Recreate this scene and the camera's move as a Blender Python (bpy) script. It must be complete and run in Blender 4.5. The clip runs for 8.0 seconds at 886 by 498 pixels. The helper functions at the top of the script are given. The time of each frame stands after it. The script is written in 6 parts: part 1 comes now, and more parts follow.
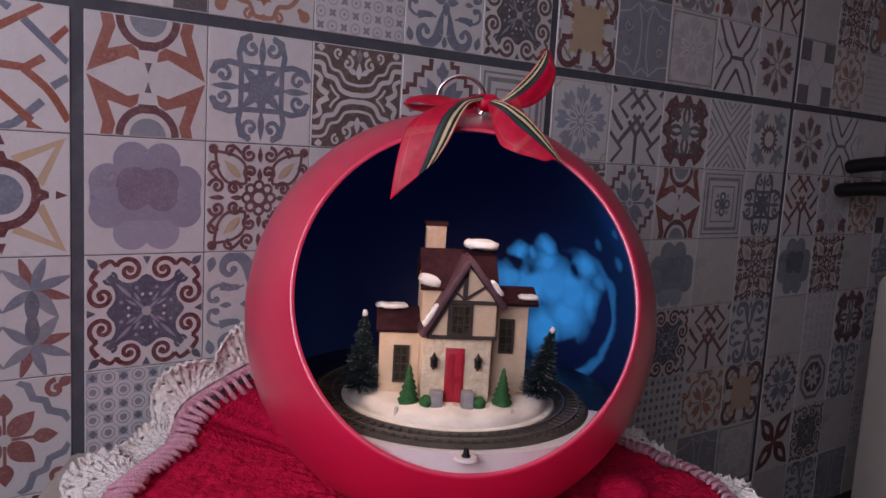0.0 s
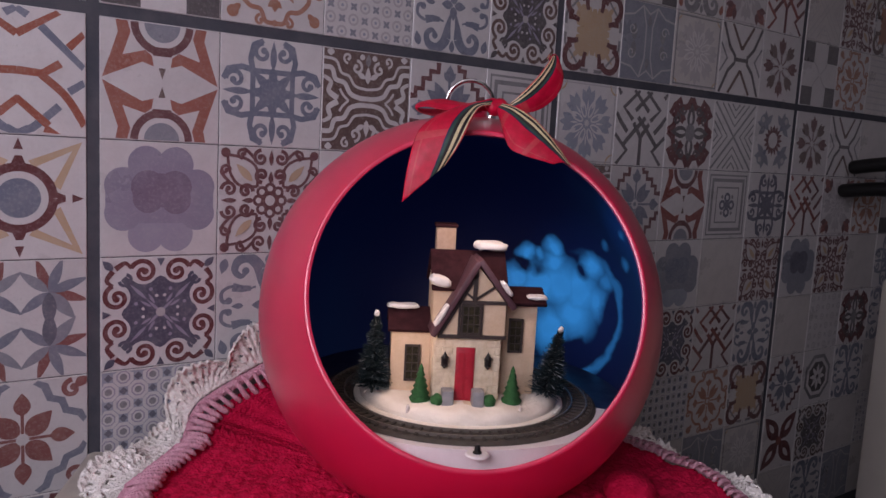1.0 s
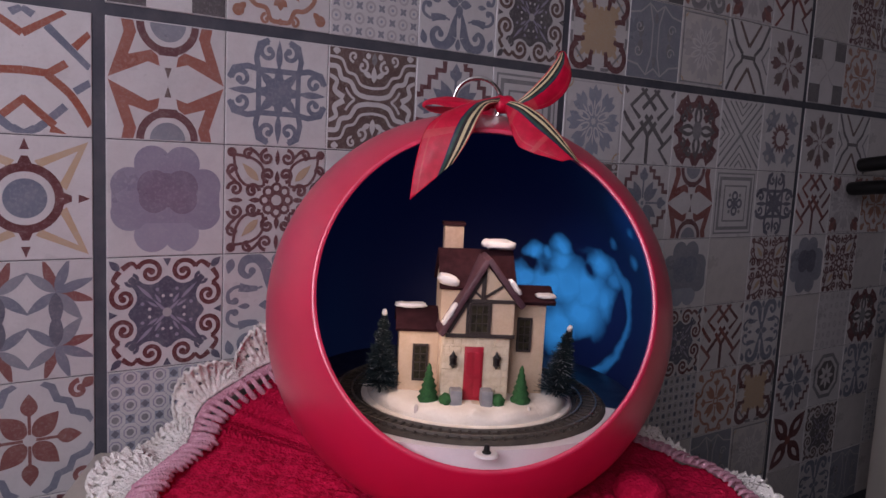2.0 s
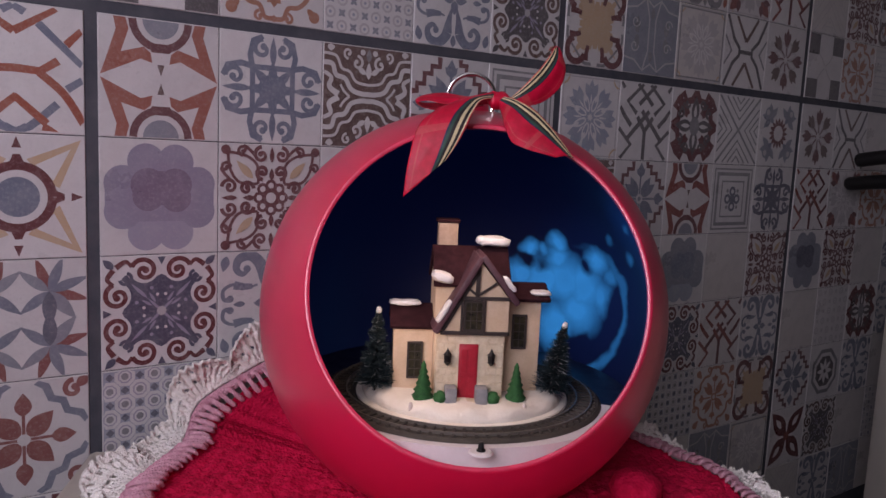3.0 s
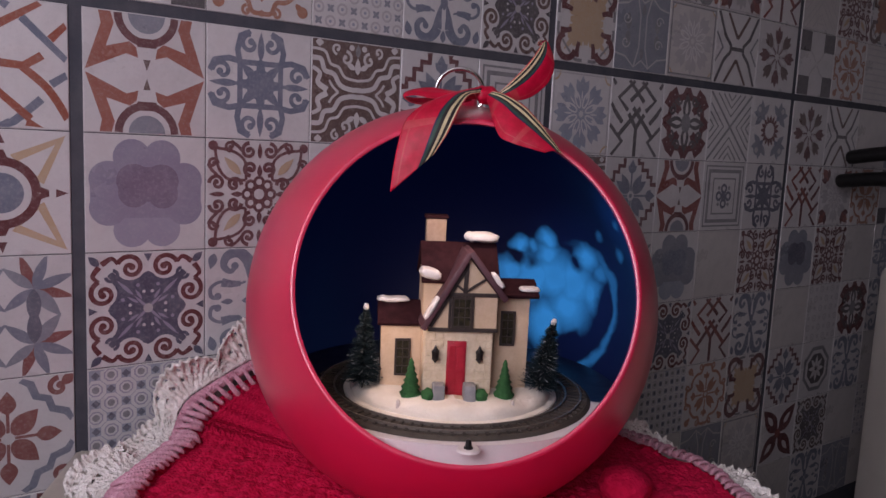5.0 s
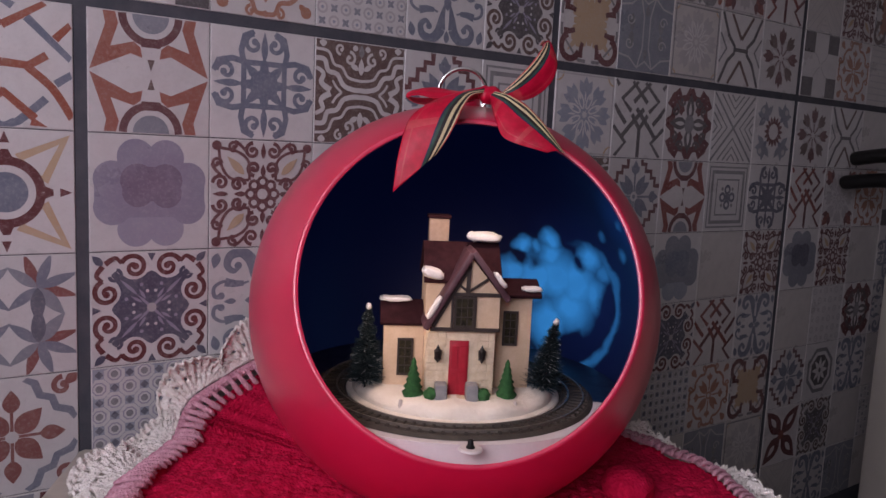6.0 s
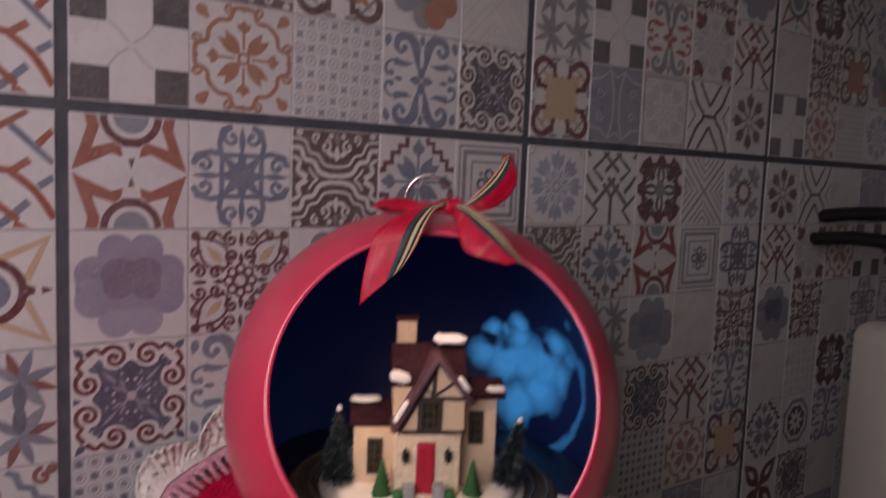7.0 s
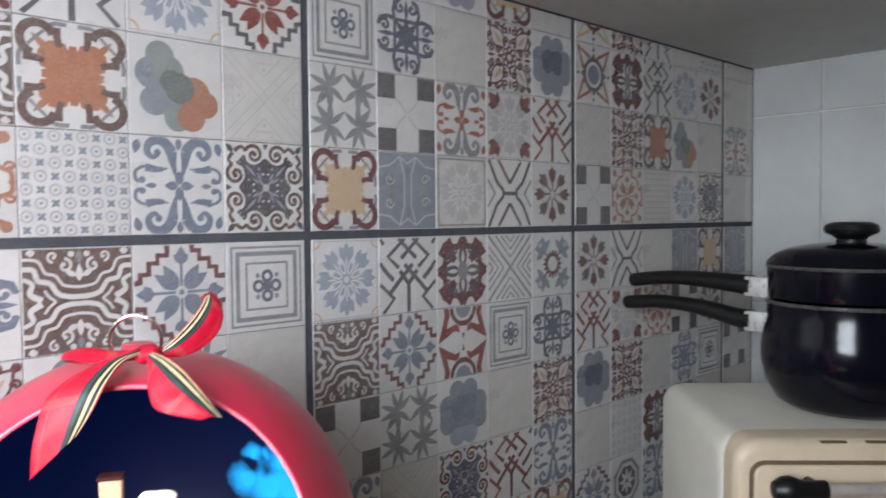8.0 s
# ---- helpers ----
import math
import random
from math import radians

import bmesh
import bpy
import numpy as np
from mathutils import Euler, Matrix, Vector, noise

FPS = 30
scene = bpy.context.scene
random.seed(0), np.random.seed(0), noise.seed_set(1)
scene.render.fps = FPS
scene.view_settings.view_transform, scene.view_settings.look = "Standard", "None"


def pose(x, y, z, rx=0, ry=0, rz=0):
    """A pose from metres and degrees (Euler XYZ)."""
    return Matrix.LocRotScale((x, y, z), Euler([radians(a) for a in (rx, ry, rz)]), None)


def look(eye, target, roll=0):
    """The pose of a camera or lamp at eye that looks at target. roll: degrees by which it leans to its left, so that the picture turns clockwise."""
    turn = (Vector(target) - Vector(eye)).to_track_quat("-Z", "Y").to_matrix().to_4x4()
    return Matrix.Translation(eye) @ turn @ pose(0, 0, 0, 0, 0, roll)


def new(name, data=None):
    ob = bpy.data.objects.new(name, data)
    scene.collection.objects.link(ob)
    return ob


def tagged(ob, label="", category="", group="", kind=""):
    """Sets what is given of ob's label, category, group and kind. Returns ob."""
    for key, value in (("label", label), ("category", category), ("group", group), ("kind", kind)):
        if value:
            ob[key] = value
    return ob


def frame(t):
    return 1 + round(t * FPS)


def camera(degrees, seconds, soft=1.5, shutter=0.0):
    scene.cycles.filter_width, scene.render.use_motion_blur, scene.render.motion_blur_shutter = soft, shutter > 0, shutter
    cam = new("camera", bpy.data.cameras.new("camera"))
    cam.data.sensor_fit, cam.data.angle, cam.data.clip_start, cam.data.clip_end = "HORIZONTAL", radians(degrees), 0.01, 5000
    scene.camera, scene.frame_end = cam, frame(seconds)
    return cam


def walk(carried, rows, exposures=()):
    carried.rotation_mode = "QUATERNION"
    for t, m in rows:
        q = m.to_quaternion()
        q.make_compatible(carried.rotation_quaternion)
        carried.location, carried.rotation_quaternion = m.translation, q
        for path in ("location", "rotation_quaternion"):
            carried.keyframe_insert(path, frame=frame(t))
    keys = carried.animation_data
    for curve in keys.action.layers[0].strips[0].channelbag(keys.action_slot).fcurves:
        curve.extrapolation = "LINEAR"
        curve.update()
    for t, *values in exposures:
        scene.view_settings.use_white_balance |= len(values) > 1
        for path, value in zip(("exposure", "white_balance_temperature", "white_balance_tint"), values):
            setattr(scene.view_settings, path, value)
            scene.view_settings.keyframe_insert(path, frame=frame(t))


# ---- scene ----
# ---------------- camera and walk ----------------
RAISE = 0.06
cam = camera(60.4, 8.0, shutter=0.5)
PATH = [
    (0, (-0.618, -0.684, 0.948), (0.524, 0.938, 0.696), 3.3),
    (0.5, (-0.624, -0.686, 0.945), (0.515, 0.939, 0.696), 3.1),
    (1, (-0.628, -0.69, 0.949), (0.507, 0.938, 0.7), 3.1),
    (1.5, (-0.628, -0.686, 0.947), (0.5, 0.947, 0.702), 3.0),
    (3, (-0.623, -0.686, 0.947), (0.502, 0.948, 0.691), 2.6),
    (3.5, (-0.618, -0.686, 0.946), (0.514, 0.942, 0.687), 2.6),
    (4, (-0.615, -0.685, 0.947), (0.521, 0.94, 0.686), 2.5),
    (4.5, (-0.617, -0.685, 0.946), (0.521, 0.939, 0.687), 2.6),
    (6, (-0.617, -0.686, 0.944), (0.513, 0.944, 0.688), 2.7),
    (6.5, (-0.626, -0.692, 0.947), (0.49, 0.95, 0.705), 2.7),
    (7, (-0.614, -0.708, 1.005), (0.537, 0.916, 0.81), 2.3),
    (7.2, (-0.582, -0.719, 1.029), (0.596, 0.89, 0.871), 1.9),
    (7.5, (-0.542, -0.731, 1.055), (0.729, 0.808, 0.924), 1.1),
    (7.7, (-0.503, -0.75, 1.058), (0.801, 0.763, 0.963), 0.2),
    (8, (-0.493, -0.76, 1.07), (0.875, 0.696, 0.987), -0.5),
]
UP = Vector((0, 0, RAISE))
walk(cam, [(t, look(Vector(eye) + UP, Vector(target) + UP, roll)) for t, eye, target, roll in PATH],
     exposures=[(0, 0.0, 6800, 43), (6.7, 0.0, 6950, 43), (7.0, -0.02, 7600, 43), (7.2, 0.25, 7900, 40), (7.35, 0.78, 7600, 31), (7.5, 1.28, 6900, 22), (8.0, 1.78, 6650, 17)])

# ---------------- world and lights ----------------
world = bpy.data.worlds.new("world")
scene.world = world
world.use_nodes = True
wn = world.node_tree.nodes
sky = wn.new("ShaderNodeTexSky")
sky.sky_type, sky.sun_disc, sky.sun_elevation, sky.sun_rotation = "NISHITA", False, radians(35), radians(-120)
world.node_tree.links.new(sky.outputs[0], wn["Background"].inputs[0])
wn["Background"].inputs[1].default_value = 0.08

ROOM_L, ROOM_R, ROOM_F, ROOM_H = -1.12, 1.15, -2.3, 2.5   # left wall, right wall, wall behind the camera, full height
WIN_Y0, WIN_Y1, WIN_Z0, WIN_Z1 = -1.14, -0.46, 1.02, 1.54


def lamp(name, m, sx, sy, watts, colour, spread=180):
    light = bpy.data.lights.new(name, "AREA")
    light.shape, light.size, light.size_y, light.energy, light.color = "RECTANGLE", sx, sy, watts, colour
    light.spread = radians(spread)
    ob = new(name, light)
    ob.matrix_world = m
    return ob


# daylight standing in the window of the left wall
lamp("window_daylight", look((ROOM_L + 0.02, (WIN_Y0 + WIN_Y1) / 2, (WIN_Z0 + WIN_Z1) / 2), (-0.30, -0.22, 0.92)),
     0.64, 0.48, 6.25, (0.80, 0.93, 1.0))

# ---------------- materials ----------------


class Shade:
    """A short hand for node materials."""

    def __init__(self, name, rough=0.5, metal=0.0):
        self.mat = bpy.data.materials.new(name)
        self.mat.use_nodes = True
        self.nodes, self.links = self.mat.node_tree.nodes, self.mat.node_tree.links
        self.bsdf = self.nodes["Principled BSDF"]
        self.bsdf.inputs["Roughness"].default_value = rough
        self.bsdf.inputs["Metallic"].default_value = metal
        self.coord = self.nodes.new("ShaderNodeTexCoord").outputs["Object"]

    def put(self, socket, value):
        if isinstance(value, (int, float)):
            socket.default_value = value
        elif isinstance(value, tuple):
            socket.default_value = (*value, 1.0) if len(value) == 3 else value
        else:
            self.links.new(value, socket)

    def noise(self, scale, detail=4.0, rough=0.6, coord=None):
        n = self.nodes.new("ShaderNodeTexNoise")
        n.inputs["Scale"].default_value, n.inputs["Detail"].default_value = scale, detail
        n.inputs["Roughness"].default_value = rough
        self.links.new(coord or self.coord, n.inputs["Vector"])
        return n.outputs["Fac"]

    def voronoi(self, scale, feature="F1", out="Distance"):
        n = self.nodes.new("ShaderNodeTexVoronoi")
        n.feature = feature
        n.inputs["Scale"].default_value = scale
        self.links.new(self.coord, n.inputs["Vector"])
        return n.outputs[out]

    def wave(self, scale, axis="X", distortion=0.0):
        n = self.nodes.new("ShaderNodeTexWave")
        n.bands_direction = axis
        n.inputs["Scale"].default_value, n.inputs["Distortion"].default_value = scale, distortion
        self.links.new(self.coord, n.inputs["Vector"])
        return n.outputs["Fac"]

    def span(self, fac, lo, hi, a=0.0, b=1.0):
        n = self.nodes.new("ShaderNodeMapRange")
        for i, v in enumerate((fac, lo, hi, a, b)):
            self.put(n.inputs[i], v)
        return n.outputs[0]

    def mix(self, fac, a, b):
        n = self.nodes.new("ShaderNodeMix")
        n.data_type = "RGBA"
        self.put(n.inputs[0], fac)
        self.put(n.inputs[6], a)
        self.put(n.inputs[7], b)
        return n.outputs[2]

    def random(self):
        return self.nodes.new("ShaderNodeObjectInfo").outputs["Random"]

    def bump(self, height, strength=0.3, distance=0.001):
        n = self.nodes.new("ShaderNodeBump")
        n.inputs["Strength"].default_value, n.inputs["Distance"].default_value = strength, distance
        self.links.new(height, n.inputs["Height"])
        self.links.new(n.outputs[0], self.bsdf.inputs["Normal"])
        return self

    def colour(self, c):
        self.put(self.bsdf.inputs["Base Color"], c)
        return self

    def rough(self, r):
        self.put(self.bsdf.inputs["Roughness"], r)
        return self


def mottled(name, a, b, scale, rough=0.5, metal=0.0, fine=0.0, bump=0.0, depth=0.0005, grain=None):
    """Two tones in soft patches, a finer grain over them and a relief."""
    s = Shade(name, rough, metal)
    c = s.mix(s.span(s.noise(scale), 0.35, 0.65), a, b)
    if fine:
        c = s.mix(s.span(s.noise(scale * 9, 2.0), 0.45, 0.75, 0.0, fine), c, tuple(0.55 * v for v in a))
    s.colour(c)
    if bump:
        s.bump(s.noise(grain or scale * 6, 5.0), bump, depth)
    s.rough(s.span(s.noise(scale * 2.3), 0.3, 0.7, max(0.02, rough - 0.07), min(1, rough + 0.07)))
    return s.mat


def print_ink(name, ink, ground, fade=0.45):
    """Ink printed under a tile's glaze: it thins out to the ground in cloudy, worn patches."""
    s = Shade(name, 0.3)
    cloud = s.span(s.noise(55.0, 5.0, 0.7), 0.42, 0.75, 0.0, fade)
    c = s.mix(cloud, ink, ground)
    speck = s.span(s.noise(420.0, 6.0, 0.75), 0.50, 0.72, 0.0, 0.34)
    c = s.mix(speck, c, (0.465, 0.445, 0.43))
    c = s.mix(s.span(s.noise(23.0, 3.0), 0.55, 0.75, 0.0, 0.22), c, tuple(0.72 * v for v in ink))
    c = s.mix(s.span(s.random(), 0.0, 1.0, 0.0, 0.16), c, (0.3, 0.29, 0.29))
    s.colour(c)
    s.rough(s.span(s.noise(18.0), 0.3, 0.7, 0.22, 0.4))
    s.bump(s.noise(260.0, 3.0), 0.12, 0.0004)
    return s.mat


PALE = (0.60, 0.58, 0.565)
INK = {
    "pale": print_ink("tile_pale", PALE, (0.5, 0.48, 0.47), 0.6),
    "cream": print_ink("tile_cream", (0.55, 0.52, 0.49), (0.45, 0.43, 0.41), 0.7),
    "red": print_ink("ink_red", (0.215, 0.045, 0.034), (0.33, 0.14, 0.11)),
    "wine": print_ink("ink_wine", (0.12, 0.028, 0.03), (0.25, 0.12, 0.11)),
    "orange": print_ink("ink_orange", (0.36, 0.14, 0.075), (0.44, 0.26, 0.18)),
    "rust": print_ink("ink_rust", (0.31, 0.085, 0.05), (0.40, 0.19, 0.14)),
    "tan": print_ink("ink_tan", (0.50, 0.35, 0.215), (0.53, 0.43, 0.32)),
    "blue": print_ink("ink_blue", (0.145, 0.165, 0.215), (0.31, 0.32, 0.35)),
    "navy": print_ink("ink_navy", (0.08, 0.083, 0.12), (0.21, 0.21, 0.24)),
    "violet": print_ink("ink_violet", (0.235, 0.215, 0.29), (0.33, 0.31, 0.36), 0.6),
    "plum": print_ink("ink_plum", (0.155, 0.11, 0.17), (0.24, 0.2, 0.26), 0.7),
    "grey": print_ink("ink_grey", (0.19, 0.188, 0.195), (0.36, 0.35, 0.34), 0.55),
    "dark": print_ink("ink_dark", (0.085, 0.075, 0.078), (0.2, 0.18, 0.175)),
    "brown": print_ink("ink_brown", (0.115, 0.066, 0.055), (0.24, 0.17, 0.145)),
    "lilac": print_ink("ink_lilac", (0.29, 0.27, 0.345), (0.37, 0.35, 0.40), 0.6),
    "sky": print_ink("ink_sky", (0.27, 0.295, 0.355), (0.4, 0.41, 0.44), 0.6),
    "slate": print_ink("ink_slate", (0.2, 0.215, 0.25), (0.3, 0.31, 0.34), 0.6),
    "moss": print_ink("ink_moss", (0.12, 0.13, 0.12), (0.22, 0.22, 0.2), 0.6),
    "mist": print_ink("ink_mist", (0.42, 0.40, 0.40), (0.52, 0.49, 0.47), 0.6),
    "green": print_ink("ink_green", (0.2, 0.235, 0.22), (0.33, 0.34, 0.32), 0.5),
}

M_GROUT = mottled("dark_grout", (0.052, 0.056, 0.070), (0.078, 0.079, 0.090), 40, 0.8, bump=0.5)
M_PLASTER = mottled("white_plaster", (0.70, 0.69, 0.66), (0.62, 0.61, 0.58), 3, 0.7, fine=0.15, bump=0.2, depth=0.001)
M_ROOM = mottled("beige_wall_paint", (0.27, 0.225, 0.18), (0.23, 0.19, 0.15), 3, 0.75, fine=0.15, bump=0.2, depth=0.001)
M_FLOOR = mottled("floor_screed", (0.22, 0.2, 0.18), (0.3, 0.27, 0.24), 5, 0.5, fine=0.3, bump=0.2)
M_WHITE_TILE = mottled("white_glazed_tile", (0.54, 0.55, 0.545), (0.49, 0.50, 0.50), 9, 0.16, bump=0.06, grain=12, depth=0.002)
M_FRAME = mottled("painted_window_frame", (0.6, 0.6, 0.58), (0.5, 0.5, 0.48), 20, 0.45)


def glass_material():
    s = Shade("window_glass", 0.02)
    s.bsdf.inputs["Transmission Weight"].default_value = 1.0
    s.bsdf.inputs["IOR"].default_value = 1.45
    return s.colour((0.95, 0.97, 0.97)).mat


M_GLASS = glass_material()

# ---------------- mesh helpers ----------------


def thing(name, m=None, label="", category="", group="", kind=""):
    ob = new(name)
    ob.empty_display_size = 0.02
    if m is not None:
        ob.matrix_world = m
    return tagged(ob, label, category, group, kind)


def mesh_of(name, bm, materials, smooth=False, sharp=35):
    me = bpy.data.meshes.new(name)
    bmesh.ops.recalc_face_normals(bm, faces=bm.faces[:])
    bm.to_mesh(me)
    bm.free()
    for mt in (materials if isinstance(materials, (list, tuple)) else [materials]):
        me.materials.append(mt)
    if smooth:
        me.polygons.foreach_set("use_smooth", [True] * len(me.polygons))
        me.set_sharp_from_angle(angle=radians(sharp))
    return me


def part(name, bm, material, parent, label="", smooth=True, m=None, sharp=35):
    """One bmesh as one mesh object under a thing or part."""
    me = bm if isinstance(bm, bpy.types.Mesh) else mesh_of(name, bm, material, smooth, sharp)
    ob = new(name, me)
    ob.parent = parent
    if m is not None:
        ob.matrix_basis = m
    return tagged(ob, label)


def solid(name, bm, material, label="", category="", kind="", group="", smooth=True, m=None, sharp=35):
    ob = new(name, mesh_of(name, bm, material, smooth, sharp))
    if m is not None:
        ob.matrix_world = m
    return tagged(ob, label, category, group, kind)


def box(x0, x1, y0, y1, z0, z1, bevel=0.0, seg=2, bm=None):
    own = bmesh.new()
    bmesh.ops.create_cube(own, size=1)
    for v in own.verts:
        v.co = Vector((x0 + (v.co.x + 0.5) * (x1 - x0), y0 + (v.co.y + 0.5) * (y1 - y0), z0 + (v.co.z + 0.5) * (z1 - z0)))
    if bevel:
        bmesh.ops.bevel(own, geom=own.edges[:], offset=bevel, segments=seg, profile=0.5, affect="EDGES")
    return own if bm is None else merge(bm, own)


def merge(bm, other):
    me = bpy.data.meshes.new("scratch")
    other.to_mesh(me)
    other.free()
    bm.from_mesh(me)
    bpy.data.meshes.remove(me)
    return bm


def moved(bm, m):
    bmesh.ops.transform(bm, matrix=m, verts=bm.verts[:])
    return bm


def lathe(profile, steps=48, closed=False):
    """Turns a profile of (radius, height) round z."""
    bm = bmesh.new()
    rings = []
    for r, z in profile:
        if r < 1e-6:
            rings.append([bm.verts.new((0, 0, z))])
        else:
            rings.append([bm.verts.new((r * math.cos(2 * math.pi * i / steps), r * math.sin(2 * math.pi * i / steps), z)) for i in range(steps)])
    pairs = list(zip(rings, rings[1:])) + ([(rings[-1], rings[0])] if closed else [])
    for a, b in pairs:
        for i in range(steps):
            j = (i + 1) % steps
            if len(a) == 1 and len(b) > 1:
                bm.faces.new((a[0], b[i], b[j]))
            elif len(b) == 1 and len(a) > 1:
                bm.faces.new((a[i], b[0], a[j]))
            elif len(a) > 1:
                bm.faces.new((a[i], b[i], b[j], a[j]))
    return bm


def tube(points, radius, sides=10, cap=True, flat=1.0):
    """A round bar along points; radius may be a list. flat squeezes it across."""
    pts = [Vector(p) for p in points]
    rad = radius if isinstance(radius, (list, tuple)) else [radius] * len(pts)
    bm = bmesh.new()
    rings, side = [], None
    for i, p in enumerate(pts):
        way = (pts[min(i + 1, len(pts) - 1)] - pts[max(i - 1, 0)]).normalized()
        if side is None:
            side = way.cross(Vector((0, 0, 1)) if abs(way.z) < 0.9 else Vector((1, 0, 0))).normalized()
        side = (side - way * side.dot(way)).normalized()
        other = way.cross(side)
        rings.append([bm.verts.new(p + rad[i] * (flat * side * math.cos(a) + other * math.sin(a))) for a in (2 * math.pi * k / sides for k in range(sides))])
    for a, b in zip(rings, rings[1:]):
        for k in range(sides):
            bm.faces.new((a[k], a[(k + 1) % sides], b[(k + 1) % sides], b[k]))
    if cap:
        bm.faces.new(rings[0][::-1])
        bm.faces.new(rings[-1])
    return bm


def prism(outline, y0, y1):
    """An outline in x and z, drawn out from y0 to y1."""
    bm = bmesh.new()
    a = [bm.verts.new((x, y0, z)) for x, z in outline]
    b = [bm.verts.new((x, y1, z)) for x, z in outline]
    bm.faces.new(a)
    bm.faces.new(b[::-1])
    for i in range(len(a)):
        j = (i + 1) % len(a)
        bm.faces.new((a[i], b[i], b[j], a[j]))
    return bm


# ---------------- the room ----------------
SEAM = 1.11            # height of the long dark joint
SLAB = 1.446            # underside of the low ceiling over the cooking corner
P, GAP = 0.0995, 0.0095   # one small square, and the dark joint between the large sheets of five

solid("floor", box(ROOM_L - 0.1, ROOM_R + 0.1, ROOM_F - 0.1, 0.1, -0.1, 0.0), M_FLOOR, "worn grey-brown screed floor of the kitchen", "floor", "structure")
wall_back = solid("wall_back", box(ROOM_L - 0.1, ROOM_R + 0.1, -0.0038, 0.1, 0.0, ROOM_H), M_GROUT, "kitchen wall with patterned patchwork tiles and dark joints", "wall", "structure")
wall_right = solid("wall_right", box(ROOM_R + 0.004, ROOM_R + 0.1, ROOM_F, -0.0038, 0.0, ROOM_H), M_PLASTER, "kitchen side wall faced with large white glazed tiles", "wall", "structure")
solid("wall_front", box(ROOM_L - 0.1, ROOM_R + 0.1, ROOM_F - 0.1, ROOM_F, 0.0, ROOM_H), M_ROOM, "plain beige painted kitchen wall", "wall", "structure")
wl = box(ROOM_L - 0.1, ROOM_L, ROOM_F, WIN_Y0, 0.0, ROOM_H)
box(ROOM_L - 0.1, ROOM_L, WIN_Y1, -0.0038, 0.0, ROOM_H, bm=wl)
box(ROOM_L - 0.1, ROOM_L, WIN_Y0, WIN_Y1, 0.0, WIN_Z0, bm=wl)
box(ROOM_L - 0.1, ROOM_L, WIN_Y0, WIN_Y1, WIN_Z1, ROOM_H, bm=wl)
solid("wall_left", wl, M_ROOM, "beige painted kitchen wall with a window opening", "wall", "structure", smooth=False)
solid("ceiling", box(ROOM_L - 0.1, ROOM_R + 0.1, ROOM_F - 0.1, 0.1, ROOM_H, ROOM_H + 0.1), M_ROOM, "plain beige painted kitchen ceiling", "ceiling", "structure")
solid("ceiling_slab", box(-0.95, ROOM_R + 0.002, -0.75, -0.0065, SLAB, SLAB + 0.06, 0.004), M_PLASTER, "low white painted slab over the cooking corner", "ceiling", "structure")

win = thing("window_1", None, "plain painted window in the side wall", "window", kind="structure")
fr = box(ROOM_L - 0.07, ROOM_L - 0.03, WIN_Y0, WIN_Y0 + 0.04, WIN_Z0, WIN_Z1)
box(ROOM_L - 0.07, ROOM_L - 0.03, WIN_Y1 - 0.04, WIN_Y1, WIN_Z0, WIN_Z1, bm=fr)
box(ROOM_L - 0.07, ROOM_L - 0.03, WIN_Y0 + 0.04, WIN_Y1 - 0.04, WIN_Z0, WIN_Z0 + 0.04, bm=fr)
box(ROOM_L - 0.07, ROOM_L - 0.03, WIN_Y0 + 0.04, WIN_Y1 - 0.04, WIN_Z1 - 0.04, WIN_Z1, bm=fr)
part("window_frame", fr, M_FRAME, win, smooth=False)
pane = part("pane", box(ROOM_L - 0.052, ROOM_L - 0.048, WIN_Y0 + 0.04, WIN_Y1 - 0.04, WIN_Z0 + 0.04, WIN_Z1 - 0.04), M_GLASS, win, smooth=False)
pane.visible_shadow = False

# ---------------- small stand, crocheted cloth ----------------
M_STAND = mottled("cream_laminate", (0.62, 0.57, 0.48), (0.55, 0.50, 0.42), 14, 0.45, fine=0.2, bump=0.1)
STAND_Z = 0.743
TURN = radians(-29.2)


def flat_pose(x, y, z, turn):
    return Matrix.Translation((x, y, z)) @ Matrix.Rotation(turn, 4, "Z")


stand = thing("side_table", flat_pose(-0.513, -0.014, 0.0, radians(-26)), "small cream laminate side table standing by the tiled wall", "table")
part("tabletop", box(0.0, 0.47, -0.48, 0.0, STAND_Z - 0.035, STAND_Z, 0.006), M_STAND, stand)
for lx in (0.03, 0.405):
    for ly in (-0.45, -0.075):
        part("leg", box(lx, lx + 0.035, ly, ly + 0.035, 0.0, STAND_Z - 0.035, 0.003), M_STAND, stand)


def wool(name, a, b, rough=0.9, scale=900):
    s = Shade(name, rough)
    c = s.mix(s.span(s.noise(120.0, 4.0), 0.35, 0.7), a, b)
    s.colour(c)
    s.bsdf.inputs["Specular IOR Level"].default_value = 0.15
    s.bump(s.voronoi(scale * 0.4), 0.8, 0.0012)
    return s.mat


M_RED_WOOL = wool("red_wool", (0.66, 0.012, 0.062), (0.50, 0.006, 0.038))
M_PINK_WOOL = wool("pink_wool", (0.72, 0.40, 0.46), (0.58, 0.25, 0.32), scale=1300)
M_WHITE_WOOL = wool("ecru_cotton", (0.90, 0.87, 0.81), (0.80, 0.76, 0.68), scale=1500)

